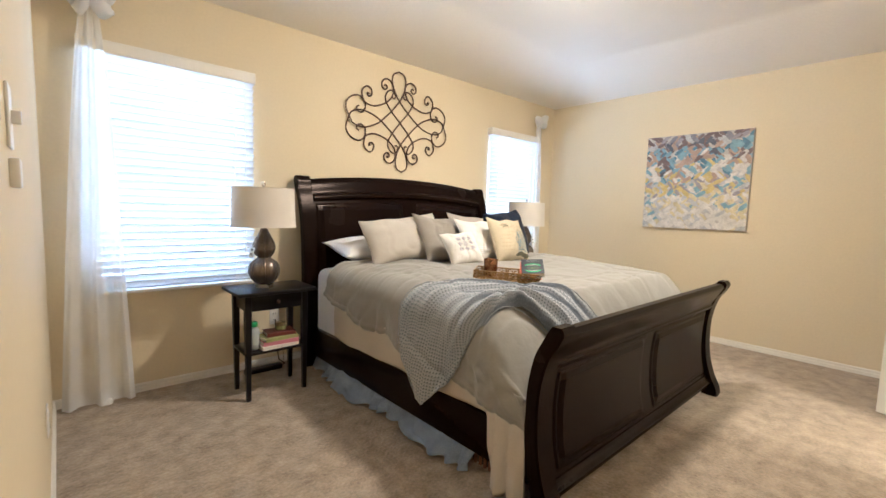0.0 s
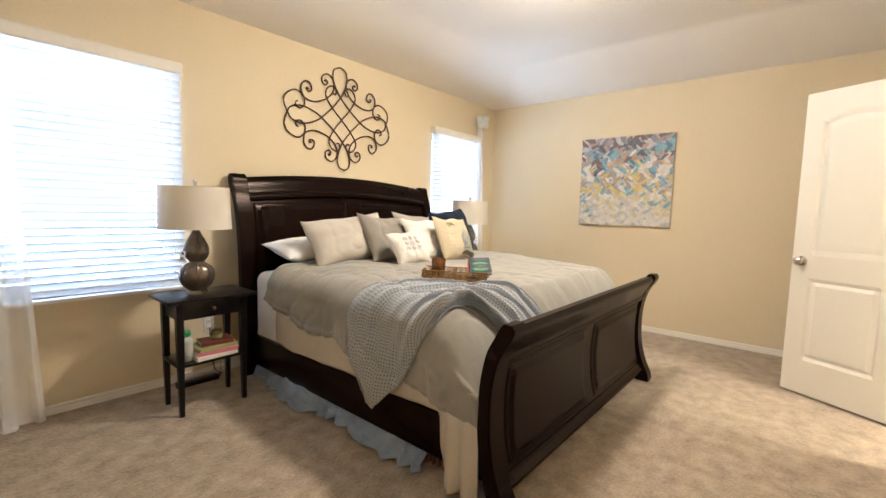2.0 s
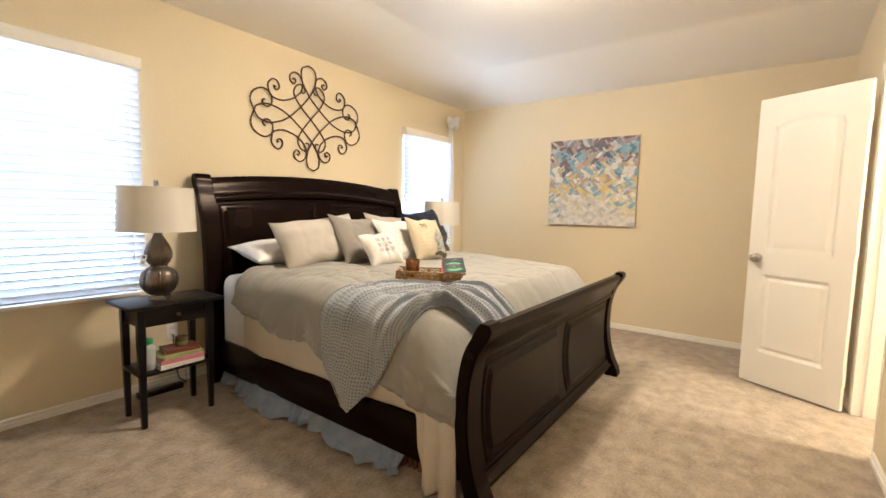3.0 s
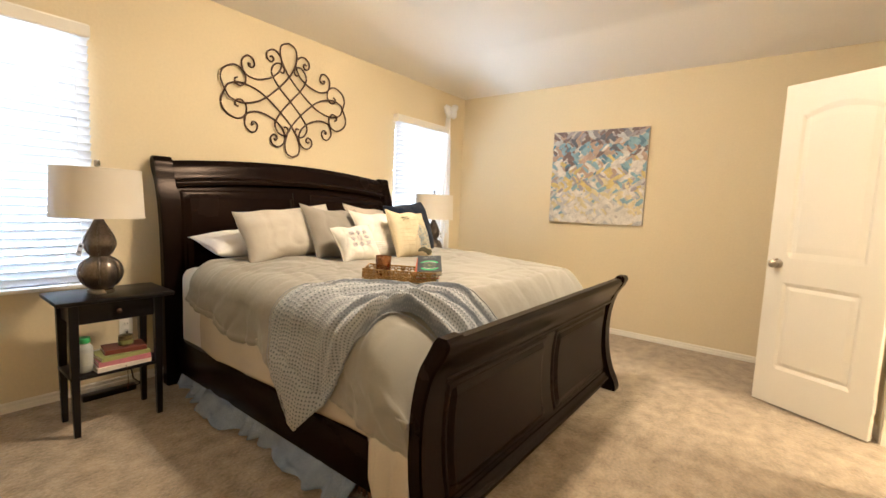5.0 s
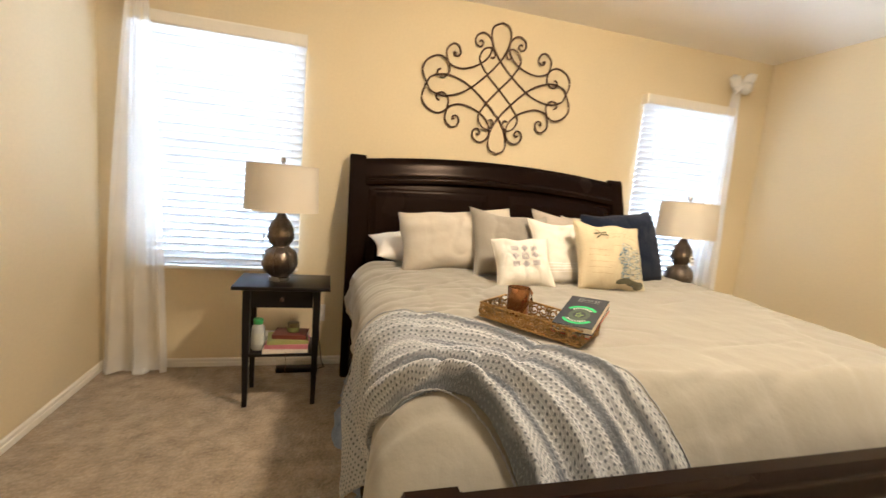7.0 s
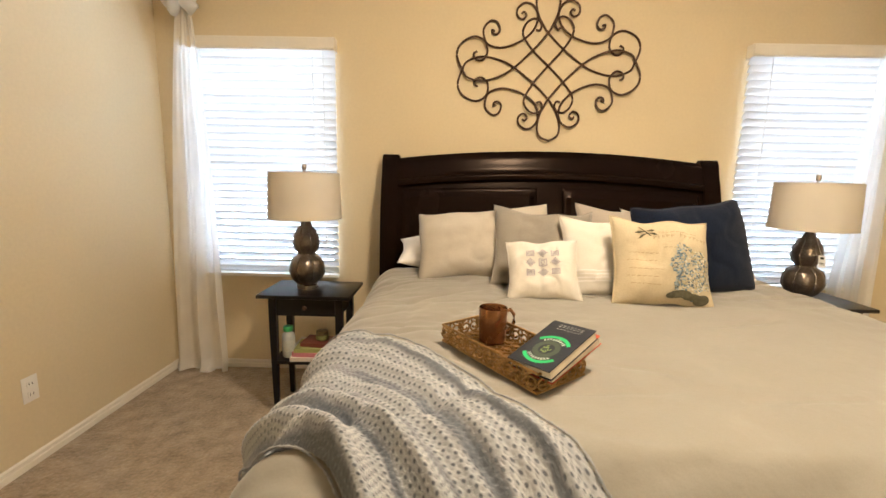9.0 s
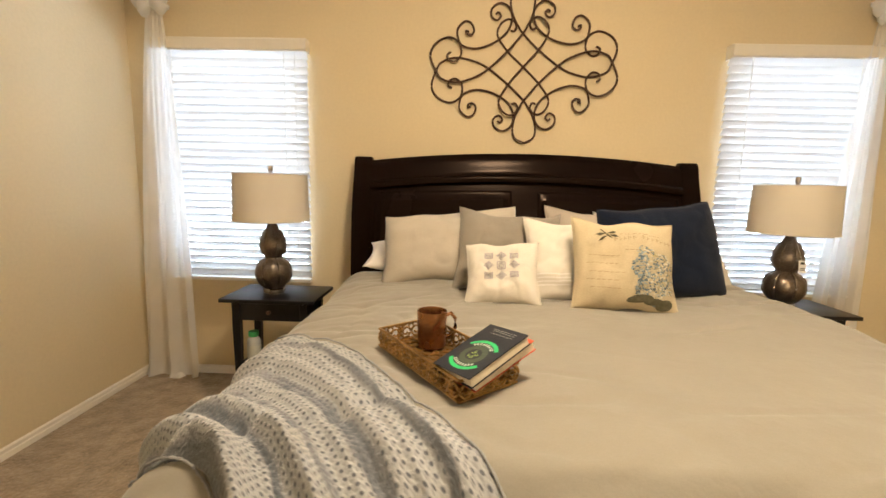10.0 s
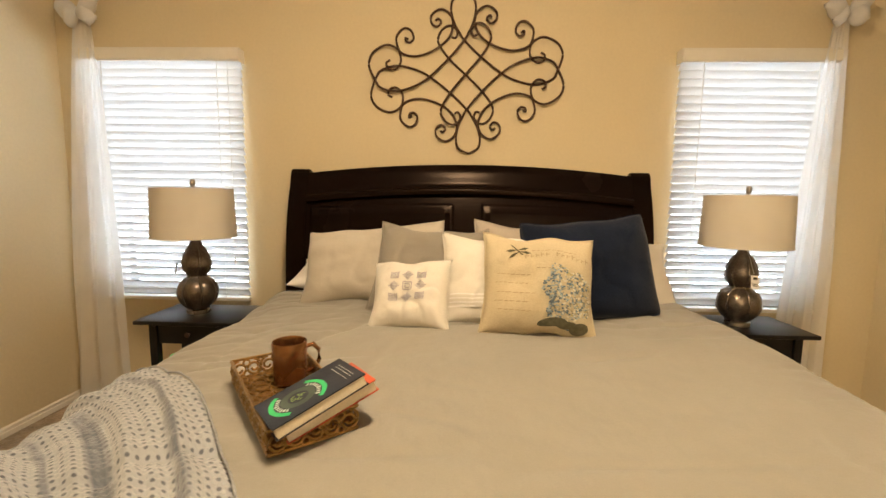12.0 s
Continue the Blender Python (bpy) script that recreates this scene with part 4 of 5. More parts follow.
sp, sat = pillow("throw_pillow", 2.232, 2.058, TZ, 0.290, 0.272, 0.11, 35, -8, M_IVORY, "small ivory cushion with nine embroidered motifs", 8.3, roll=-4)
mot = bmesh.new()
for r in range(3):
    for c in range(3):
        cu, cv = 0.335 + 0.165 * c, 0.40 + 0.15 * r
        q = 0.050
        if (r + c) % 2 == 0 and not (r == 1 and c == 1):
            for k in range(5):
                v0 = cv - q + 2 * q * k / 5
                stitch(mot, sat, [(cu - q, v0), (cu + q, v0), (cu + q, v0 + 0.013), (cu - q, v0 + 0.013)])
            for e in (-1, 1):
                stitch(mot, sat, [(cu + e * q - 0.006, cv - q), (cu + e * q + 0.006, cv - q), (cu + e * q + 0.006, cv + q), (cu + e * q - 0.006, cv + q)])
        elif r == 1 and c == 1:
            for a, b in ((q, 0.014), (q * 0.5, 0.012)):
                for dx, dy in ((-a, 0), (a, 0)):
                    stitch(mot, sat, [(cu + dx - b / 2, cv - a), (cu + dx + b / 2, cv - a), (cu + dx + b / 2, cv + a), (cu + dx - b / 2, cv + a)])
                for dy in (-a, a):
                    stitch(mot, sat, [(cu - a, cv + dy - b / 2), (cu + a, cv + dy - b / 2), (cu + a, cv + dy + b / 2), (cu - a, cv + dy + b / 2)])
        else:
            d = 0.068
            for k in range(-3, 4):
                v0 = cv + d * k / 3.6
                ww = d * (1 - abs(k) / 3.6)
                stitch(mot, sat, [(cu - ww, v0 - 0.007), (cu + ww, v0 - 0.007), (cu + ww, v0 + 0.007), (cu - ww, v0 + 0.007)])
tagged(part("embroidery", mot, M_INK, sp, "grey-violet embroidered squares and diamonds", smooth=False), kind="stuff")

tp, tat = pillow("throw_pillow", 2.661, 2.004, TZ + 0.004, 0.385, 0.355, 0.13, 25, 0, M_BURLAP, "natural linen cushion printed with blue hydrangeas", 9.2, roll=3)
fb_ = bmesh.new()
rr = random.Random(5)
for k in range(980):
    ang, rad = rr.uniform(0, 2 * math.pi), math.sqrt(rr.random())
    ragged = 1 + 0.16 * math.sin(3 * ang + 1) + 0.10 * math.sin(7 * ang)
    cu, cv = 0.745 + 0.235 * ragged * rad * math.cos(ang), 0.38 + 0.27 * ragged * rad * math.sin(ang)
    if cu > 0.955 or rr.random() < 0.12:
        continue
    q, tw = rr.uniform(0.006, 0.016), rr.uniform(0, 3)
    before = len(fb_.faces)
    stitch(fb_, tat, [(cu + q * math.cos(tw + 1.57 * i), cv + q * (0.6 if i % 2 else 1.0) * math.sin(tw + 1.57 * i)) for i in range(4)], 0.0012 + 0.0012 * rr.random())
    blue = cu + 0.10 * rr.random() < 0.70
    fb_.faces.ensure_lookup_table()
    ink = rr.choice((0, 0, 1, 3, 1)) if blue else rr.choice((2, 2, 3, 4, 1, 0))
    for q_ in range(before, len(fb_.faces)):
        fb_.faces[q_].material_index = ink
tagged(part("flower_print", fb_, FLOWER, tp, "blue and cream printed hydrangea head", smooth=False), kind="stuff")
lf = bmesh.new()
for cu, cv, a, b in ((0.60, 0.115, 0.125, 0.05), (0.83, 0.085, 0.085, 0.06), (0.72, 0.10, 0.08, 0.04)):
    fan = [(cu + a * math.cos(t * math.pi / 9), cv + b * math.sin(t * math.pi / 9) + 0.02 * math.cos(t * math.pi / 9)) for t in range(18)]
    stitch(lf, tat, fan, 0.0035)
part("leaf_print", lf, M_LEAFP, tp, "dark green printed leaves", smooth=False)
pr = bmesh.new()
for k in range(13):
    if k == 5:
        continue
    cu = 0.36 + 0.045 * k
    cv = 0.70 + 0.045 * math.sin((k + 1) / 14 * math.pi)
    hh = 0.035 + 0.012 * (k % 3 == 0)
    stitch(pr, tat, [(cu, cv), (cu + 0.008, cv), (cu + 0.010, cv + hh), (cu + 0.002, cv + hh)], 0.002)
    stitch(pr, tat, [(cu + 0.012, cv + hh * 0.45), (cu + 0.030, cv + hh * 0.5), (cu + 0.030, cv + hh * 0.7), (cu + 0.012, cv + hh * 0.65)], 0.002)
for v, u0, u1 in ((0.80, 0.42, 0.80), (0.62, 0.46, 0.70), (0.55, 0.12, 0.42), (0.47, 0.10, 0.38), (0.38, 0.12, 0.44), (0.30, 0.10, 0.40), (0.22, 0.14, 0.42)):
    k = u0
    while k < u1:
        q = rr.uniform(0.02, 0.05)
        stitch(pr, tat, [(k, v), (k + q, v + 0.004), (k + q, v + 0.010), (k, v + 0.007)], 0.0016)
        k += q + 0.012
tagged(part("script_print", pr, M_PRINT, tp, "faded brown printed script", smooth=False), kind="stuff")
dg = bmesh.new()
stitch(dg, tat, [(0.24, 0.86), (0.25, 0.865), (0.345, 0.755), (0.335, 0.748)], 0.002)
for s in ((0.30, 0.80, -0.11, -0.02), (0.30, 0.80, 0.10, 0.035), (0.315, 0.78, -0.10, -0.075), (0.315, 0.78, 0.10, -0.015)):
    u, v, du, dv = s
    stitch(dg, tat, [(u, v + 0.008), (u + du * 0.6, v + dv * 0.6 + 0.022), (u + du, v + dv), (u + du * 0.6, v + dv * 0.6 - 0.012)], 0.0018)
part("insect_print", dg, M_LEAFP, tp, "printed dragonfly", smooth=False)

# ---------------------------------------------------------------- nightstands
def nightstand(x, y, label):
    ns = thing("nightstand", pose(x, y, 0), label, "nightstand", "nightstands beside the bed")
    W, D, H = 0.245, 0.172, 0.68
    part("tabletop", box((-W, -D, H - 0.02), (W, D, H), 0.004), M_BLACK, ns)
    for sx in (-1, 1):
        for sy in (-1, 1):
            bm = bmesh.new()
            cx, cy = sx * (W - 0.068), sy * (D - 0.055)
            rings = []
            for z, q in ((0, 0.0125), (0.50, 0.019), (H - 0.0205, 0.019)):
                rings.append([bm.verts.new((cx + a * q, cy + b * q, z)) for a, b in ((-1, -1), (1, -1), (1, 1), (-1, 1))])
            for r0, r1 in zip(rings, rings[1:]):
                for i in range(4):
                    bm.faces.new((r0[i], r0[(i + 1) % 4], r1[(i + 1) % 4], r1[i]))
            bm.faces.new(list(reversed(rings[0])))
            bm.faces.new(rings[-1])
            bmesh.ops.bevel(bm, geom=[e for e in bm.edges], offset=0.002, segments=1, affect="EDGES")
            part("leg", bm, M_BLACK, ns, smooth=30)
    xa, ya = W - 0.087, D - 0.074
    for sx in (-1, 1):
        part("side_apron", box((sx * (xa + 0.012) - 0.009, -ya, H - 0.125), (sx * (xa + 0.012) + 0.009, ya, H - 0.0205)), M_BLACK, ns, smooth=False)
    part("back_apron", box((-xa, ya + 0.008, H - 0.125), (xa, ya + 0.026, H - 0.0205)), M_BLACK, ns, smooth=False)
    dr = part("drawer", box((-xa + 0.002, -ya - 0.030, H - 0.122), (xa - 0.002, -ya - 0.012, H - 0.024), 0.002), M_BLACK, ns)
    kb_ = lathe([(0.006, 0), (0.006, 0.010), (0.011, 0.014), (0.012, 0.020), (0.007, 0.024)], 16)
    bmesh.ops.rotate(kb_, verts=kb_.verts, cent=(0, 0, 0), matrix=Matrix.Rotation(radians(90), 3, "X"))
    bmesh.ops.translate(kb_, verts=kb_.verts, vec=(0, -ya - 0.030, H - 0.073))
    part("knob", kb_, M_IRON, dr, "small dark metal knob")
    part("lower_shelf", box((-W + 0.050, -D + 0.040, 0.285), (W - 0.050, D - 0.040, 0.303), 0.003), M_BLACK, ns)
    return ns


NS1, NS2 = (1.105, 2.755), (3.815, 2.775)
nightstand(*NS1, "slim black-brown wooden nightstand with a drawer and a shelf of books")
nightstand(*NS2, "slim black-brown wooden nightstand with a drawer, beside the bed")

# ---------------------------------------------------------------- table lamps
M_BRONZE = material("hammered_bronze_glaze", (0.17, 0.14, 0.115, 1), 0.32, metal=0.85, spread=0.25, scale=14, fine=120, bump=0.12)
M_SHADE = translucent("cream_linen_shade", (0.80, 0.74, 0.64, 1), 0.25, weave=0.2, scale=3)
M_TAG = material("white_card_tag", (0.80, 0.79, 0.76, 1), 0.7, spread=0.02, bump=0)


def table_lamp(x, y, z, turn, label, tag):
    lp = thing("table_lamp", pose(x, y, z, 0, 0, turn), label, "table lamp", "bedside lamps")
    part("foot", lathe([(0.052, 0.0), (0.056, 0.003), (0.056, 0.020), (0.050, 0.024)], 40), M_NICKEL, lp, "brushed nickel foot")
    keys = [(0.052, 0.024), (0.084, 0.050), (0.104, 0.090), (0.104, 0.125), (0.088, 0.160), (0.054, 0.184), (0.048, 0.194), (0.062, 0.212), (0.077, 0.245), (0.073, 0.280), (0.055, 0.318), (0.036, 0.350), (0.022, 0.378), (0.017, 0.395)]

    keys = [(r * 0.88, zz) for r, zz in keys]

    def lobes(a, zz):
        return 1 + 0.05 * (abs(math.cos(3 * a)) - 0.6) * (1.6 if zz < 0.19 else 1.0)
    part("gourd_body", lathe(smooth_curve(keys, 5), 72, wobble=lobes), M_BRONZE, lp, "bronze ribbed double-gourd body")
    for k in range(6):
        a = 2 * math.pi * (k + 0.5) / 6
        bm = bmesh.new()
        prof = smooth_curve(keys, 4)[4:44]
        tube(bm, [((r * 0.972) * math.cos(a), (r * 0.972) * math.sin(a), zz) for r, zz in prof], lambda t: 0.003 + 0.0035 * abs(math.sin(16 * t)), 8)
        part("leaf_rib", bm, M_BRONZE, lp)
    part("neck", lathe([(0.014, 0.394), (0.014, 0.425), (0.010, 0.430), (0.010, 0.44)], 20), M_NICKEL, lp)
    n = 72
    sb = bmesh.new()
    rings = []
    for r, zz in ((0.193, 0.388), (0.184, 0.632), (0.182, 0.632), (0.191, 0.388)):
        rings.append([sb.verts.new((r * math.cos(2 * math.pi * i / n), r * math.sin(2 * math.pi * i / n), zz)) for i in range(n)])
    for q in range(4):
        for i in range(n):
            sb.faces.new((rings[q][i], rings[q][(i + 1) % n], rings[(q + 1) % 4][(i + 1) % n], rings[(q + 1) % 4][i]))
    shade = part("shade", sb, M_SHADE, lp, "cream linen drum shade")
    for r, zz in ((0.1933, 0.390), (0.1843, 0.630)):
        part("shade_trim", tube(bmesh.new(), [(r * math.cos(2 * math.pi * i / n), r * math.sin(2 * math.pi * i / n), zz) for i in range(n + 1)], 0.0025, 6), M_SHADE, shade)
    sp_ = bmesh.new()
    for k in range(3):
        a = 2 * math.pi * k / 3
        tube(sp_, [(0, 0, 0.620), (0.183 * math.cos(a), 0.183 * math.sin(a), 0.625)], 0.002, 6)
    tube(sp_, [(0.012, 0, 0.43), (0.05, 0, 0.50), (0.03, 0, 0.60), (0, 0, 0.63)], 0.002, 6)
    tube(sp_, [(-0.012, 0, 0.43), (-0.05, 0, 0.50), (-0.03, 0, 0.60), (0, 0, 0.63)], 0.002, 6)
    part("harp", sp_, M_NICKEL, lp)
    part("finial", lathe([(0.006, 0.625), (0.006, 0.640), (0.0105, 0.643), (0.0125, 0.650), (0.0125, 0.668), (0.0100, 0.674), (0.004, 0.676)], 20), M_NICKEL, lp, "brushed metal finial")
    if tag:
        tg = box((-0.019, -0.0006, 0), (0.019, 0.0006, 0.062))
        bmesh.ops.transform(tg, matrix=pose(0.012, -0.098, 0.200, -12, 4, 6), verts=tg.verts)
        t_ = part("price_tag", tg, M_TAG, lp, "white card price tag", smooth=False)
        bars = bmesh.new()
        for z0, hw in ((0.012, 0.012), (0.020, 0.013), (0.042, 0.010)):
            add_box(bars, (-hw, -0.0013, z0), (hw, -0.0008, z0 + (0.004 if z0 < 0.04 else 0.012)))
        bmesh.ops.transform(bars, matrix=pose(0.012, -0.098, 0.200, -12, 4, 6), verts=bars.verts)
        part("tag_print", bars, M_DARKSLOT, t_, "dark printed lines", smooth=False)
        part("tag_string", tube(bmesh.new(), [(0.012, -0.083, 0.262), (0.008, -0.05, 0.33), (0.0, -0.02, 0.385)], 0.0008, 5), M_TAG, lp)
    return lp


table_lamp(1.073, 2.766, 0.68, -78, "bronze double-gourd table lamp with a cream drum shade, unlit", True)
table_lamp(3.782, 2.767, 0.68, -4, "bronze double-gourd table lamp with a price tag, unlit", True)


# slate border along the throw's edges
for edge in (THROW_N, THROW_S):
    line = [bed_surface(s_, y_, 0.012) for s_, y_ in smooth_curve(edge, 24)]
    part("border", tube(bmesh.new(), line, lambda t: 0.0026 + 0.0008 * math.sin(260 * t), 8), M_SLATE, throw_ob, "ribbed slate-grey border")

# ---------------------------------------------------------------- things on the nightstand's shelf
M_PAGES = material("book_pages", (0.72, 0.66, 0.53, 1), 0.9, spread=0.08, scale=30, fine=300, bump=0.2)


def cover_mat(name, c):
    return material(name, c, 0.5, spread=0.08, scale=12, bump=0.05)


def book(x, y, z, w, d, h, turn, c, label, tilt=(0, 0), m=None, back=-1):
    """A closed book lying flat: two boards, a spine and its pages."""
    b = thing("book", m if m is not None else pose(x, y, z, tilt[0], tilt[1], turn), label, "book")
    mat = cover_mat("book_cover", c)
    cv = bmesh.new()
    add_box(cv, (-w / 2, -d / 2, 0), (w / 2, d / 2, 0.002))
    add_box(cv, (-w / 2, -d / 2, h - 0.002), (w / 2, d / 2, h))
    add_box(cv, (-w / 2, min(back * d / 2, back * (d / 2 + 0.0015)), 0.0), (w / 2, max(back * d / 2, back * (d / 2 + 0.0015)), h))
    part("cover", cv, mat, b, smooth=False)
    part("page_block", box((-w / 2 + 0.004, -d / 2 + (0 if back < 0 else 0.002), 0.0021), (w / 2 - 0.004, d / 2 - (0.002 if back < 0 else 0), h - 0.0021)), M_PAGES, b, smooth=False)
    return b


SH = 0.303
z = SH
for w, d, h, turn, dx, dy, c, lab in ((0.235, 0.165, 0.022, 3, 0.02, -0.045, (0.72, 0.66, 0.60, 1), "white hardback book at the bottom of a stack"),
                                      (0.225, 0.160, 0.024, -2, 0.03, -0.042, (0.52, 0.19, 0.24, 1), "rose-pink hardback book in a stack"),
                                      (0.215, 0.155, 0.020, 4, 0.03, -0.040, (0.34, 0.36, 0.13, 1), "olive green book in a stack"),
                                      (0.180, 0.130, 0.022, -6, 0.045, -0.03, (0.15, 0.035, 0.025, 1), "dark red book on top of a stack")):
    book(NS1[0] + dx, NS1[1] + dy, z, w, d, h, turn, c, lab)
    z += h + 0.0005
M_JAR = material("brown_green_jar", (0.12, 0.09, 0.035, 1), 0.4, spread=0.2, scale=20, bump=0.05)
jar = thing("candle_jar", pose(NS1[0] + 0.055, NS1[1] - 0.03, z), "small brown jar with a green label on the books", "jar")
part("body", lathe([(0.030, 0), (0.033, 0.004), (0.033, 0.036), (0.028, 0.040)], 24), M_JAR, jar)
part("label", lathe([(0.0335, 0.010), (0.0335, 0.030)], 24, cap=False), cover_mat("green_label", (0.20, 0.22, 0.07, 1)), jar, "olive label")
part("lid", lathe([(0.031, 0.040), (0.032, 0.043), (0.032, 0.051), (0.029, 0.053)], 24), M_JAR, jar)
part("bookmark_ribbon", tube(bmesh.new(), [(0.0, -0.085, 0.010), (0.003, -0.098, 0.0), (0.004, -0.100, -0.06), (0.001, -0.099, -0.115)], 0.0018, 6), cover_mat("brown_ribbon", (0.14, 0.06, 0.03, 1)), bpy.data.objects["book"], "brown ribbon bookmark")
M_BOTTLE = material("white_plastic_bottle", (0.46, 0.49, 0.49, 1), 0.35, spread=0.03, bump=0)
bot = thing("bottle", pose(NS1[0] - 0.125, NS1[1] - 0.055, SH), "white plastic bottle with a bright green cap", "bottle")
part("body", lathe([(0.030, 0), (0.034, 0.005), (0.035, 0.055), (0.035, 0.115), (0.031, 0.130), (0.020, 0.140), (0.020, 0.146)], 28), M_BOTTLE, bot)
part("cap", lathe([(0.025, 0.146), (0.026, 0.148), (0.026, 0.170), (0.023, 0.173)], 28), cover_mat("green_cap", (0.06, 0.42, 0.13, 1)), bot, "bright green screw cap")
part("label", lathe([(0.0355, 0.035), (0.0355, 0.100)], 28, cap=False), cover_mat("pale_label", (0.52, 0.54, 0.50, 1)), bot, "pale printed label")
note = thing("notebook", pose(NS1[0] - 0.05, NS1[1] + 0.06, SH), "white paper notebook on the shelf", "notebook")
part("page_block", box((-0.06, -0.05, 0), (0.06, 0.05, 0.05), 0.002), M_TAG, note)
ps = thing("power_strip", pose(1.17, 3.08, 0.0), "black power strip on the carpet by the wall", "power strip")
part("body", box((-0.13, -0.03, 0.0), (0.13, 0.03, 0.035), 0.006), M_BLACK, ps)
part("cable", tube(bmesh.new(), [(0.13, 0, 0.015), (0.17, 0.03, 0.012), (0.15, 0.095, 0.03), (0.127, 0.105, 0.20), (0.125, 0.100, 0.34)], 0.004, 8), M_BLACK, ps)

# ---------------------------------------------------------------- outlets and switch


def outlet(x, y, z, turn, label):
    o = thing("outlet", pose(x, y, z, 0, 0, turn), label, "outlet")
    part("cover_plate", box((-0.036, -0.006, -0.058), (0.036, 0.0, 0.058), 0.003), M_PLASTIC, o)
    for dz in (-0.024, 0.024):
        s = part("socket", box((-0.017, -0.0085, dz - 0.014), (0.017, -0.004, dz + 0.014), 0.003), M_PLASTIC, o)
        sl = bmesh.new()
        for dx in (-0.007, 0.007):
            add_box(sl, (dx - 0.0012, -0.0092, dz - 0.005), (dx + 0.0012, -0.0084, dz + 0.006))
        part("slot", sl, M_DARKSLOT, s, smooth=False)
    return o


outlet(WEST_X, 2.172, 0.346, 90, "white double wall outlet above the baseboard")
outlet(1.295, WALL_Y, 0.362, 0, "white double wall outlet behind the nightstand")
sw = thing("light_switch", pose(WEST_X, 1.10, 1.355, 0, 0, 90), "white toggle light switch on the wall", "light switch")
part("cover_plate", box((-0.036, -0.006, -0.058), (0.036, 0.0, 0.058), 0.003), M_PLASTIC, sw)
part("toggle", box((-0.005, -0.020, -0.012), (0.005, -0.005, 0.012), 0.002), M_PLASTIC, sw)
sn = thing("wall_sensor", pose(WEST_X, 1.10, 1.225, 0, 0, 90), "small white sensor box below the light switch", "sensor")
part("case", box((-0.026, -0.016, 0.0), (0.026, 0.0, 0.055), 0.004), M_PLASTIC, sn)

# ---------------------------------------------------------------- curtains
M_VOILE2 = translucent("white_voile_knot", (0.84, 0.83, 0.81, 1), 0.3, weave=0.4)


def curtain(xt, xl, xr, label, seed):
    """A sheer panel, knotted at the head and spread at the floor."""
    cu = thing("curtain", pose(xt, 3.12, 0), label, "curtain", "sheer curtains")
    nu, nv = 120, 70
    top = 2.272

    def f(i, j):
        u, v = i / (nu - 1), j / (nv - 1)
        z = 0.012 + (top - 0.012) * (1 - v)
        k = 1 - v
        spread = 0.045 + (1 - 0.045) * (v ** 0.72)
        left, right = (xl - xt) * spread - 0.03, (xr - xt) * spread + 0.03
        x = left + (right - left) * u
        amp = 0.008 + 0.020 * v
        y = -amp * math.sin(2 * math.pi * (2.4 * u + 0.22 * math.sin(2.2 * v + seed))) - 0.35 * amp * math.sin(2 * math.pi * (5.3 * u + 0.3 * v) + seed) + 0.016 * nz(u * 4, v * 3, seed)
        x += 0.010 * v * math.sin(2 * math.pi * (2.4 * u + 0.25) + 1)
        if z < 0.06:
            y -= 0.02 * (1 - z / 0.06) * (1 + nz(u * 6, 1, seed))
        return (x, min(0.055, y), z)
    part("panel", grid_mesh(nu, nv, f), M_SHEER, cu, smooth="all")

    def hem(i, j):
        p = f(i, nv - 1 - int(j * 1.0))
        return (p[0], p[1] - 0.0015, p[2])
    part("hem", grid_mesh(nu, 3, hem), M_SHEER, cu, smooth="all")
    kn_ = bmesh.new()
    tube(kn_, [(0.0, 0.06, top - 0.02), (0.0, -0.03, top - 0.01)], 0.012, 10)
    part("wall_hook", kn_, M_PLASTIC, cu)
    for s, ang, ln in ((-1, 12, 0.125), (1, 30, 0.150), (-1, -30, 0.085), (1, -15, 0.110)):
        bm = bmesh.new()
        n, m_ = 22, 10
        rows = []
        for i in range(n):
            t = i / (n - 1)
            r = 0.012 + 0.042 * math.sin(math.pi * min(1, t * 1.08)) ** 0.8
            ctr = Vector((s * ln * t * math.cos(radians(ang)), -0.032 + 0.012 * math.sin(6 * t), top + 0.005 + ln * t * math.sin(radians(ang))))
            rows.append([bm.verts.new(ctr + Vector((0.25 * r * math.cos(a) * s, 0.7 * r * math.cos(a) + 0.004 * math.sin(3 * a + 5 * t), r * math.sin(a) * (1 + 0.18 * math.sin(5 * a + seed))))) for a in [2 * math.pi * k / m_ for k in range(m_)]])
        for a, b in zip(rows, rows[1:]):
            for i in range(m_):
                bm.faces.new((a[i], a[(i + 1) % m_], b[(i + 1) % m_], b[i]))
        bm.faces.new(rows[0])
        bm.faces.new(rows[-1])
        part("bow_loop", bm, M_VOILE2, cu, smooth="all")
    part("knot", lathe(smooth_curve([(0.006, -0.035), (0.030, -0.022), (0.036, 0.0), (0.028, 0.022), (0.006, 0.032)], 4), 20, wobble=lambda a, zz: 1 + 0.10 * math.sin(5 * a)), M_VOILE2, cu, smooth="all")
    cu.children[-1].location = (0, -0.035, top)
    return cu


curtain(0.268, 0.095, 0.39, "sheer white curtain knotted at its head, spread on the carpet", 1.0)
curtain(4.410, 4.235, 4.49, "sheer white curtain knotted at its head, beside the lamp", 2.4)

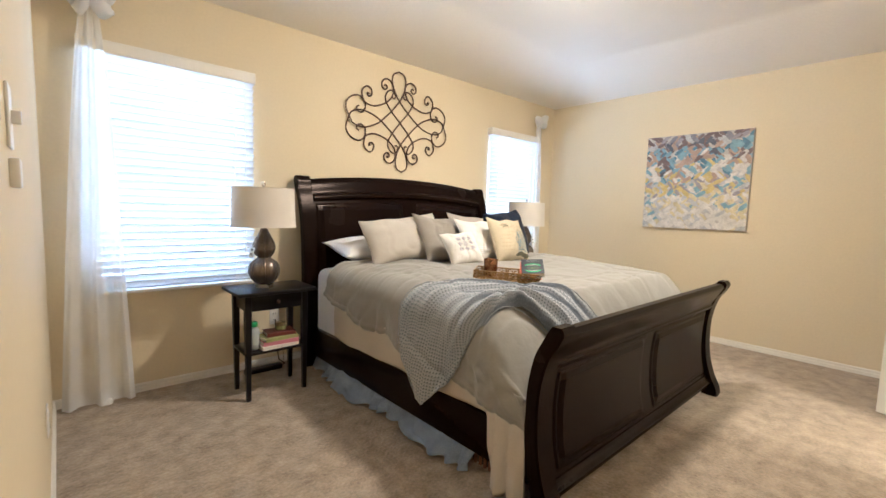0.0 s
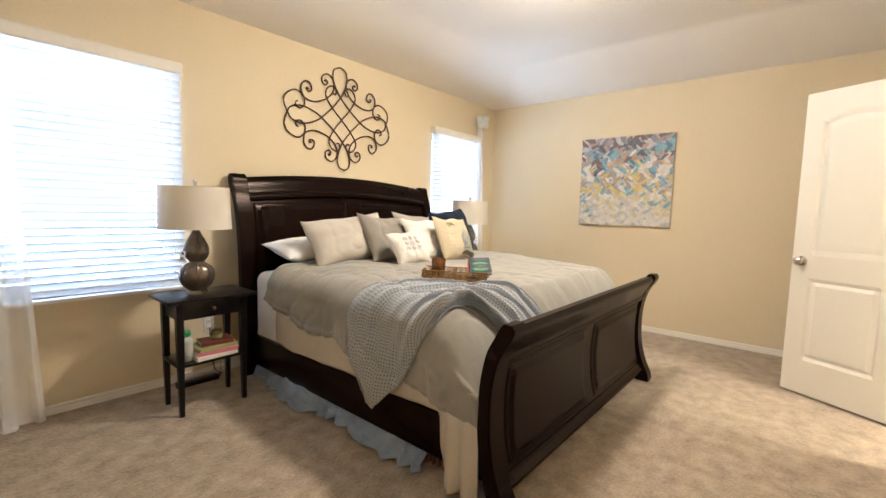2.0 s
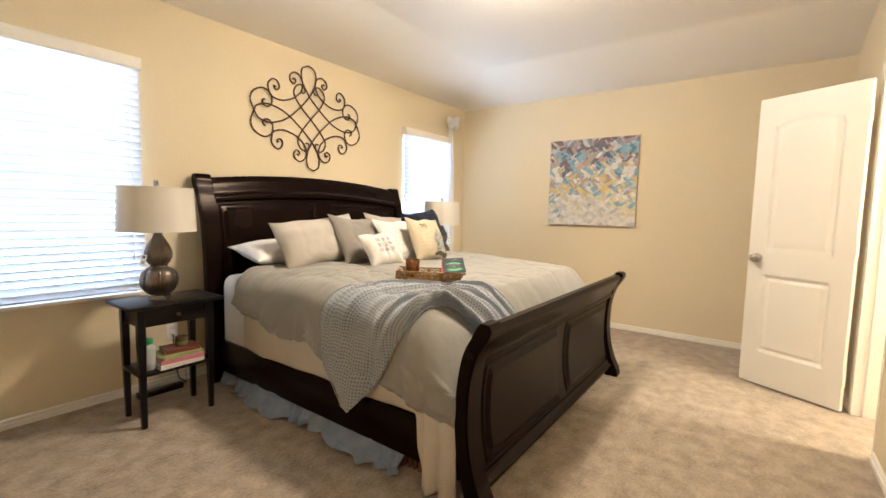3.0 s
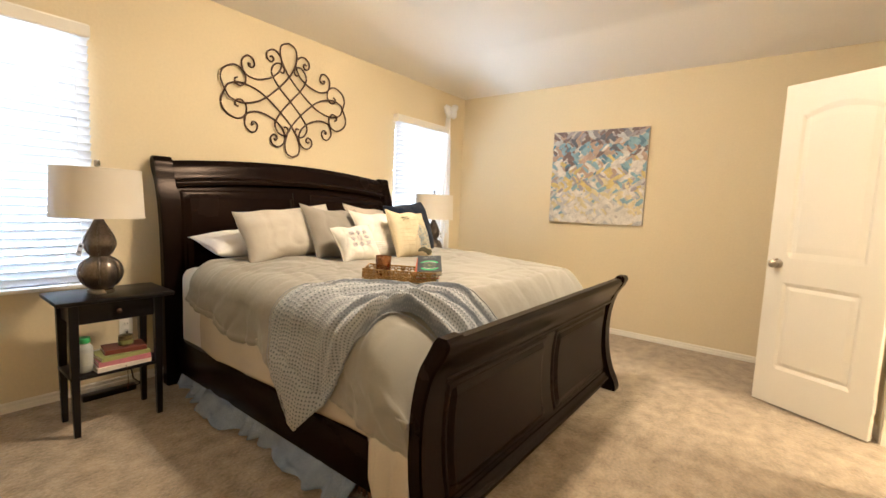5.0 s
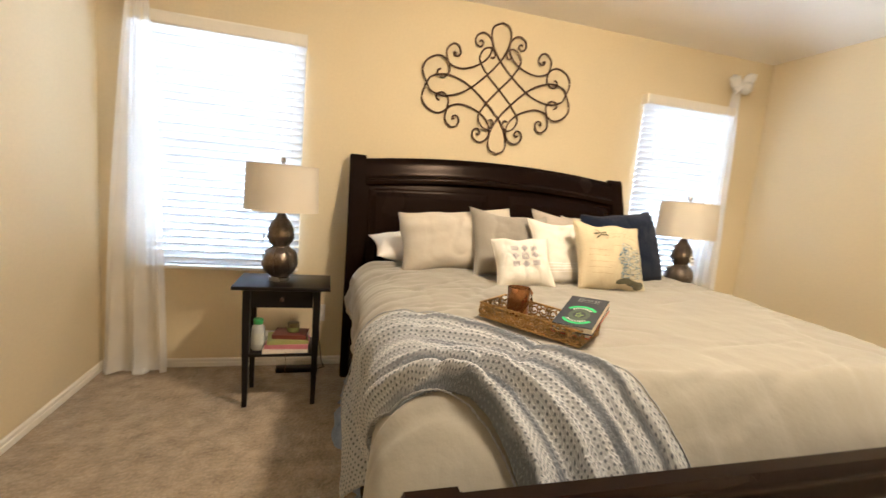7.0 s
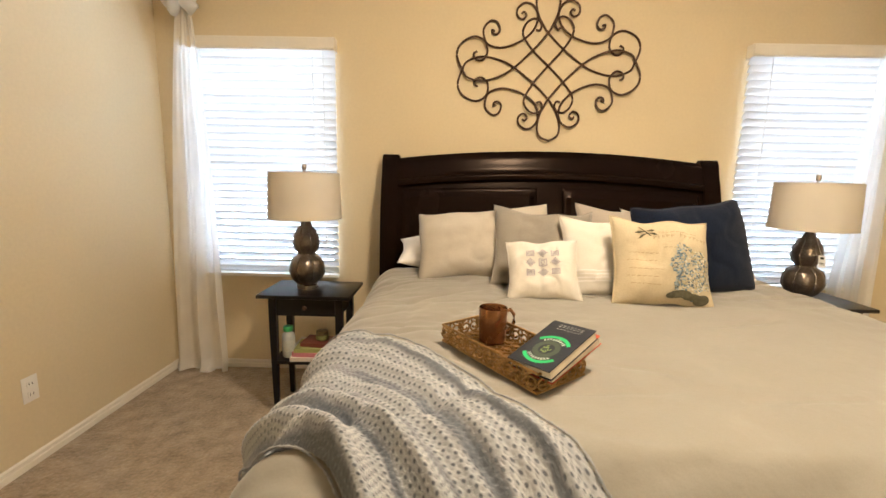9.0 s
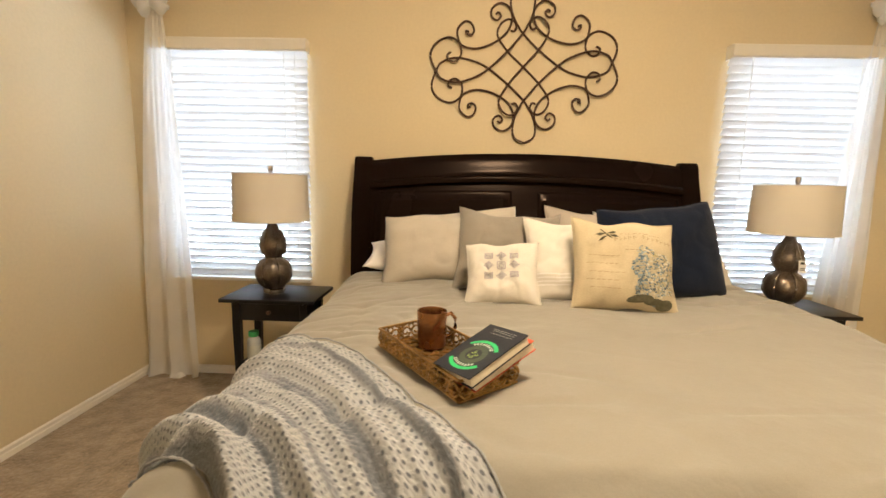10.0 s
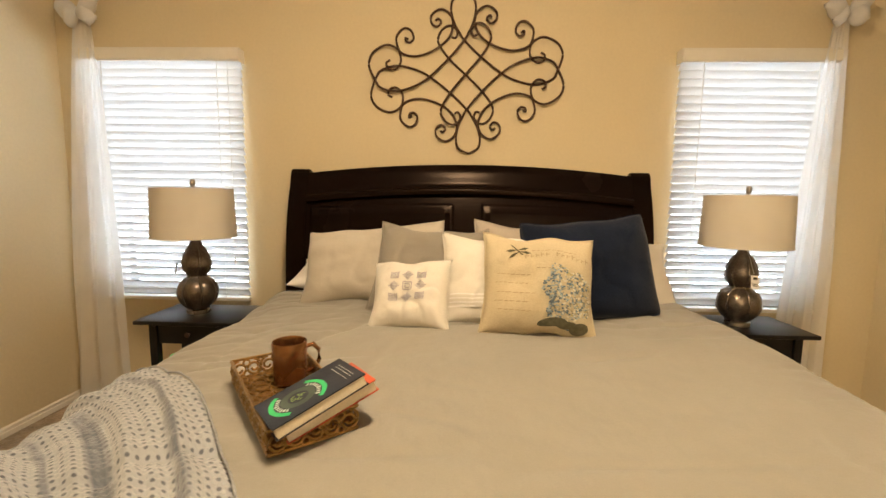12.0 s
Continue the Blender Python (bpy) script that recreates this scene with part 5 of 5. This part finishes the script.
# ---------------------------------------------------------------- wrought-iron wall art
ART_C, ART_S = (2.427, WALL_Y - 0.0155, 1.977), 1 / 816
STRAND_A = [(0, 357), (45, 335), (57, 290), (45, 232), (20, 185), (0, 155), (-75, 77), (-180, -8), (-260, -45), (-335, -58), (-400, -40), (-424, -10), (-453, 65), (-430, 120), (-365, 150), (-312, 125), (-302, 72), (-330, 40), (-362, 46), (-370, 70), (-352, 82)]
STRAND_B = [(-60, 172), (-42, 168), (-32, 190), (-45, 214), (-75, 222), (-110, 198), (-122, 150), (-75, 77), (0, 2), (75, -77), (122, -150), (110, -198), (75, -222), (45, -214), (32, -190), (42, -168), (60, -172)]
STRAND_C = [(-262, 172), (-276, 178), (-272, 162), (-252, 158), (-237, 178), (-250, 212), (-282, 220), (-315, 190), (-316, 150), (-296, 112), (-230, 95), (-150, 115), (-90, 152), (-58, 195), (-52, 245), (-72, 280), (-110, 295), (-148, 272), (-150, 236), (-125, 220), (-106, 238), (-118, 254), (-130, 246)]
art = thing("wall_sculpture", pose(*ART_C, 0, -3.1, 0), "dark scrolled wrought-iron wall decoration above the headboard", "wall art")


def strand(pts, fx, fz, depth):
    c = smooth_curve([(0.985 * p[0] * fx * ART_S, p[1] * fz * ART_S) for p in pts], 7)
    bm = bmesh.new()
    tube(bm, [(x, depth, z) for x, z in c], 0.0063, 8)
    part("scroll_bar", bm, M_IRON, art)


for fx in (-1, 1):
    for fz in (-1, 1):
        strand(STRAND_A, fx, fz, -0.006 * fx * fz)
        strand(STRAND_C, fx, fz, 0.003 * fx)
    strand(STRAND_B, fx, 1, 0.008 * fx)

# ---------------------------------------------------------------- abstract canvas
PX, PY0, PY1, PZ0, PZ1 = WALL_X - 0.036, 1.048, 1.988, 1.092, 2.027
painting = thing("painting", pose(WALL_X - 0.002, (PY0 + PY1) / 2, PZ0), "square abstract canvas of blue, yellow and white dabs", "painting")
PW, PH = PY1 - PY0, PZ1 - PZ0
M_CANVAS = material("grey_white_canvas", (0.48, 0.44, 0.40, 1), 0.7, spread=0.12, scale=9, fine=150, bump=0.3)
part("canvas", box((-0.034, -PW / 2, 0), (0, PW / 2, PH), 0.002), M_CANVAS, painting)
PAL = [(0.045, 0.06, 0.10), (0.12, 0.07, 0.075), (0.05, 0.17, 0.27), (0.18, 0.34, 0.44), (0.40, 0.27, 0.20), (0.58, 0.44, 0.13), (0.62, 0.53, 0.30), (0.46, 0.46, 0.47), (0.66, 0.62, 0.56), (0.28, 0.25, 0.28), (0.20, 0.20, 0.24)]
PAL = [tuple(0.86 * q + 0.14 * g for q, g in zip(c, (0.40, 0.37, 0.33))) for c in PAL]
PMATS = [material("acrylic_dab", (*c, 1), 0.45, spread=0.22, scale=18, fine=110, bump=0.4) for c in PAL]
dab = bmesh.new()
rr = random.Random(11)
rows_, cols_ = 22, 18
BANDS = ((0.86, (0, 1, 9, 1, 4, 10, 7)), (0.70, (0, 2, 1, 3, 4, 2, 8)), (0.54, (2, 3, 8, 3, 4, 5, 8)), (0.38, (5, 6, 9, 5, 8, 3, 7)), (0.20, (7, 8, 6, 3, 7, 6, 8)), (-9, (8, 8, 6, 8, 8, 7, 8)))
for r in range(rows_):
    for c in range(cols_):
        for rep in range(2):
            yy = -PW / 2 + PW * (c + 0.5 + rr.uniform(-0.5, 0.5)) / cols_
            zz = PH * (r + 0.5 + rr.uniform(-0.5, 0.5)) / rows_
            # darker paint gathers in the upper corner nearest the window
            hgt = zz / PH + 0.12 * nz(yy * 5, zz * 5, 3) + 0.10 * yy / PW + rr.uniform(-0.05, 0.05)
            pick = [b for lim, b in BANDS if hgt > lim][0]
            k = pick[int(7 * min(0.999, max(0, 0.5 + 1.0 * nz(yy * 9, zz * 9, 7) + rr.uniform(-0.22, 0.22))))]
            ang = radians(42 if (r // 2 + c // 3) % 2 else -42) + rr.uniform(-0.2, 0.2)
            ln, wd, lift = rr.uniform(0.045, 0.08), rr.uniform(0.011, 0.020), -0.0345 - rr.uniform(0.0004, 0.003)
            pts = []
            for a, b in ((-1, -1), (-0.3, -1.15), (0.5, -1.05), (1, -0.4), (1.05, 0.5), (0.4, 1.1), (-0.4, 1.0), (-1.05, 0.6)):
                p, q = a * ln / 1.6, b * wd
                py, pz = yy + p * math.cos(ang) - q * math.sin(ang), zz + p * math.sin(ang) + q * math.cos(ang)
                pts.append(dab.verts.new((lift, max(-PW / 2 + 0.002, min(PW / 2 - 0.002, py)), max(0.002, min(PH - 0.002, pz)))))
            try:
                fc = dab.faces.new(pts)
                fc.material_index = k
            except ValueError:
                pass
tagged(part("brushwork", dab, PMATS, painting, "thick zigzag dabs of blue, yellow, rust and white paint", smooth=False), kind="stuff")

# ---------------------------------------------------------------- tray, mug and books on the bed
M_BRASS = material("antique_brass", (0.33, 0.205, 0.08, 1), 0.36, metal=0.85, spread=0.25, scale=25, fine=120, bump=0.15)
M_COPPER = material("copper_brown_glaze", (0.26, 0.125, 0.055, 1), 0.27, metal=0.85, spread=0.15, scale=15, bump=0.05)
TL, TW, TRAY_Z = 0.365, 0.170, 0.822
tray = thing("tray", pose(1.849, 1.649, TRAY_Z, 1, 1.5, -53), "antique brass filigree tray on the duvet", "tray")


def rail_scrolls(bm, a, b, h=0.050):
    """Filigree between two corners: rails with running scrolls between them."""
    a, b = Vector(a), Vector(b)
    n = max(3, round((b - a).length / 0.037))
    d = (b - a) / n
    e = d.normalized()
    tube(bm, [a + Vector((0, 0, 0.003)), b + Vector((0, 0, 0.003))], 0.0035, 8)
    tube(bm, [a + Vector((0, 0, h)), b + Vector((0, 0, h))], 0.0036, 8)
    for k in range(n):
        o = a + d * (k + 0.5)
        fl = 1 if k % 2 else -1
        r = 0.43 * h
        sc = [(fl * r * (1 - 0.75 * q / 30) * math.cos(1.6 + 11 * q / 30), 0.5 * h + r * (1 - 0.75 * q / 30) * math.sin(1.6 + 11 * q / 30)) for q in range(31)]
        tube(bm, [o + e * x + Vector((0, 0, z_)) for x, z_ in sc], 0.0030, 6)
        link = a + d * (k + 1.0)
        if k < n - 1:
            for z0, q in ((0.22 * h, 0.16), (0.78 * h, 0.16)):
                tube(bm, [link + e * (q * h * math.cos(t)) + Vector((0, 0, z0 + q * h * math.sin(t))) for t in [2 * math.pi * w / 10 for w in range(11)]], 0.0026, 6)


for nm, a, b in (("side_rail", (0, 0, 0), (TL, 0, 0)), ("side_rail", (TL, TW, 0), (0, TW, 0)), ("end_rail", (TL, 0, 0), (TL, TW, 0)), ("end_rail", (0, TW, 0), (0, 0, 0))):
    bm = bmesh.new()
    rail_scrolls(bm, a, b)
    part(nm, bm, M_BRASS, tray)
base = bmesh.new()
for i in range(11):
    for j in range(5):
        cx, cy = TL * (i + 0.5) / 11, TW * (j + 0.5) / 5
        tube(base, [(cx + 0.017 * math.cos(t), cy + 0.015 * math.sin(t), 0.003) for t in [2 * math.pi * k / 12 for k in range(13)]], 0.0028, 6)
tagged(part("pierced_base", base, M_BRASS, tray), kind="stuff")
part("base_plate", box((0.002, 0.002, -0.002), (TL - 0.002, TW - 0.002, 0.0005)), M_BRASS, tray, smooth=False)

mug = thing("mug", pose(1.994, 1.650, TRAY_Z + 0.004, 0, 0, 20), "copper-brown glazed mug standing in the tray", "mug")
mb = bmesh.new()
n = 40
rings = []
for r, zz in ((0.034, 0), (0.038, 0.004), (0.0395, 0.05), (0.0415, 0.100), (0.0400, 0.102), (0.0385, 0.098), (0.0365, 0.05), (0.034, 0.008)):
    rings.append([mb.verts.new((r * math.cos(2 * math.pi * i / n), r * math.sin(2 * math.pi * i / n), zz)) for i in range(n)])
for a, b in zip(rings, rings[1:]):
    for i in range(n):
        mb.faces.new((a[i], a[(i + 1) % n], b[(i + 1) % n], b[i]))
mb.faces.new(list(reversed(rings[0])))
mb.faces.new(rings[-1])
part("cup", mb, M_COPPER, mug)
part("handle", tube(bmesh.new(), [(0.038, 0, 0.085), (0.055, 0, 0.090), (0.068, 0, 0.075), (0.069, 0, 0.050), (0.060, 0, 0.030), (0.037, 0, 0.022)], 0.0055, 10), M_COPPER, mug)

# two paperbacks that lean over the tray's edge
la = Vector((0.725, 0.618, 0.303)).normalized()
wa = Vector((0.633, -0.772, 0.060)).normalized()
wa = (wa - la * wa.dot(la)).normalized()
na_ = wa.cross(la).normalized()
if na_.z < 0:
    na_ = -na_
mid = Vector((2.117, 1.439, 0.903)) - na_ * 0.024


def lean_pose(shift_l, shift_w, shift_n, turn=0):
    o = mid + la * shift_l + wa * shift_w + na_ * shift_n
    m = Matrix((( la.x, -wa.x, na_.x, o.x), (la.y, -wa.y, na_.y, o.y), (la.z, -wa.z, na_.z, o.z), (0, 0, 0, 1)))
    return m @ pose(0, 0, 0, 0, 0, turn)


book(0, 0, 0, 0.190, 0.122, 0.024, 0, (0.50, 0.085, 0.035, 1), "paperback with an orange-red cover under another book", m=lean_pose(0.020, -0.010, -0.0255, -3), back=1)
pb2 = book(0, 0, 0, 0.188, 0.122, 0.024, 0, (0.014, 0.017, 0.028, 1), "dark navy paperback with a green emblem, leaning in the tray", m=lean_pose(0, 0, 0), back=1)
M_GREEN = cover_mat("bright_green_ink", (0.03, 0.50, 0.16, 1))
M_DKGREEN = cover_mat("dull_green_ink", (0.055, 0.075, 0.055, 1))
M_PALE = cover_mat("pale_ink", (0.62, 0.64, 0.60, 1))
M_GOLD = cover_mat("olive_gold_ink", (0.26, 0.36, 0.10, 1))


def arc_band(bm, r0, r1, a0, a1, z, n=24, cx=0.0, cy=0.0):
    pts = [(r0, a0 + (a1 - a0) * k / n) for k in range(n + 1)]
    for k in range(n):
        t0, t1 = a0 + (a1 - a0) * k / n, a0 + (a1 - a0) * (k + 1) / n
        vs = [bm.verts.new((cx + r * math.cos(t), cy + r * math.sin(t), z)) for r, t in ((r0, t0), (r1, t0), (r1, t1), (r0, t1))]
        bm.faces.new(vs)


ZT = 0.0243
CX = -0.024
em = bmesh.new()
arc_band(em, 0.047, 0.0565, radians(-55), radians(55), ZT, cx=CX)
arc_band(em, 0.047, 0.0565, radians(125), radians(235), ZT, cx=CX)
tagged(part("green_arc", em, M_GREEN, pb2, "bright green printed arcs", smooth=False), kind="stuff")
em = bmesh.new()
arc_band(em, 0.020, 0.034, 0, 2 * math.pi, ZT, 36, cx=CX)
part("ring_print", em, M_DKGREEN, pb2, "dull green printed ring", smooth=False)
em = bmesh.new()
for k in range(5):
    arc_band(em, 0.0025, 0.0055, 0.6 * k, 0.6 * k + 4.2, ZT + 0.0002, 10, cx=CX + 0.010 * math.cos(2.4 * k), cy=0.008 * math.sin(2.4 * k))
part("emblem_print", em, M_GOLD, pb2, "olive-gold printed emblem", smooth=False)
em = bmesh.new()
for side in (0, math.pi):
    for k in range(9):
        t = side + radians(-42 + 84 * k / 8)
        arc_band(em, 0.0365, 0.0440 if k % 3 else 0.0455, t - 0.055, t + 0.045, ZT + 0.0002, 2, cx=CX)
for v in (0.062, 0.072, 0.079):
    for k in range(7):
        y0 = -0.036 + 0.0105 * k
        q = [em.verts.new(p) for p in ((v, y0, ZT), (v + 0.0016, y0, ZT), (v + 0.0016, y0 + 0.006, ZT), (v, y0 + 0.006, ZT))]
        em.faces.new(q)
tagged(part("lettering", em, M_PALE, pb2, "pale unreadable lettering", smooth=False), kind="stuff")
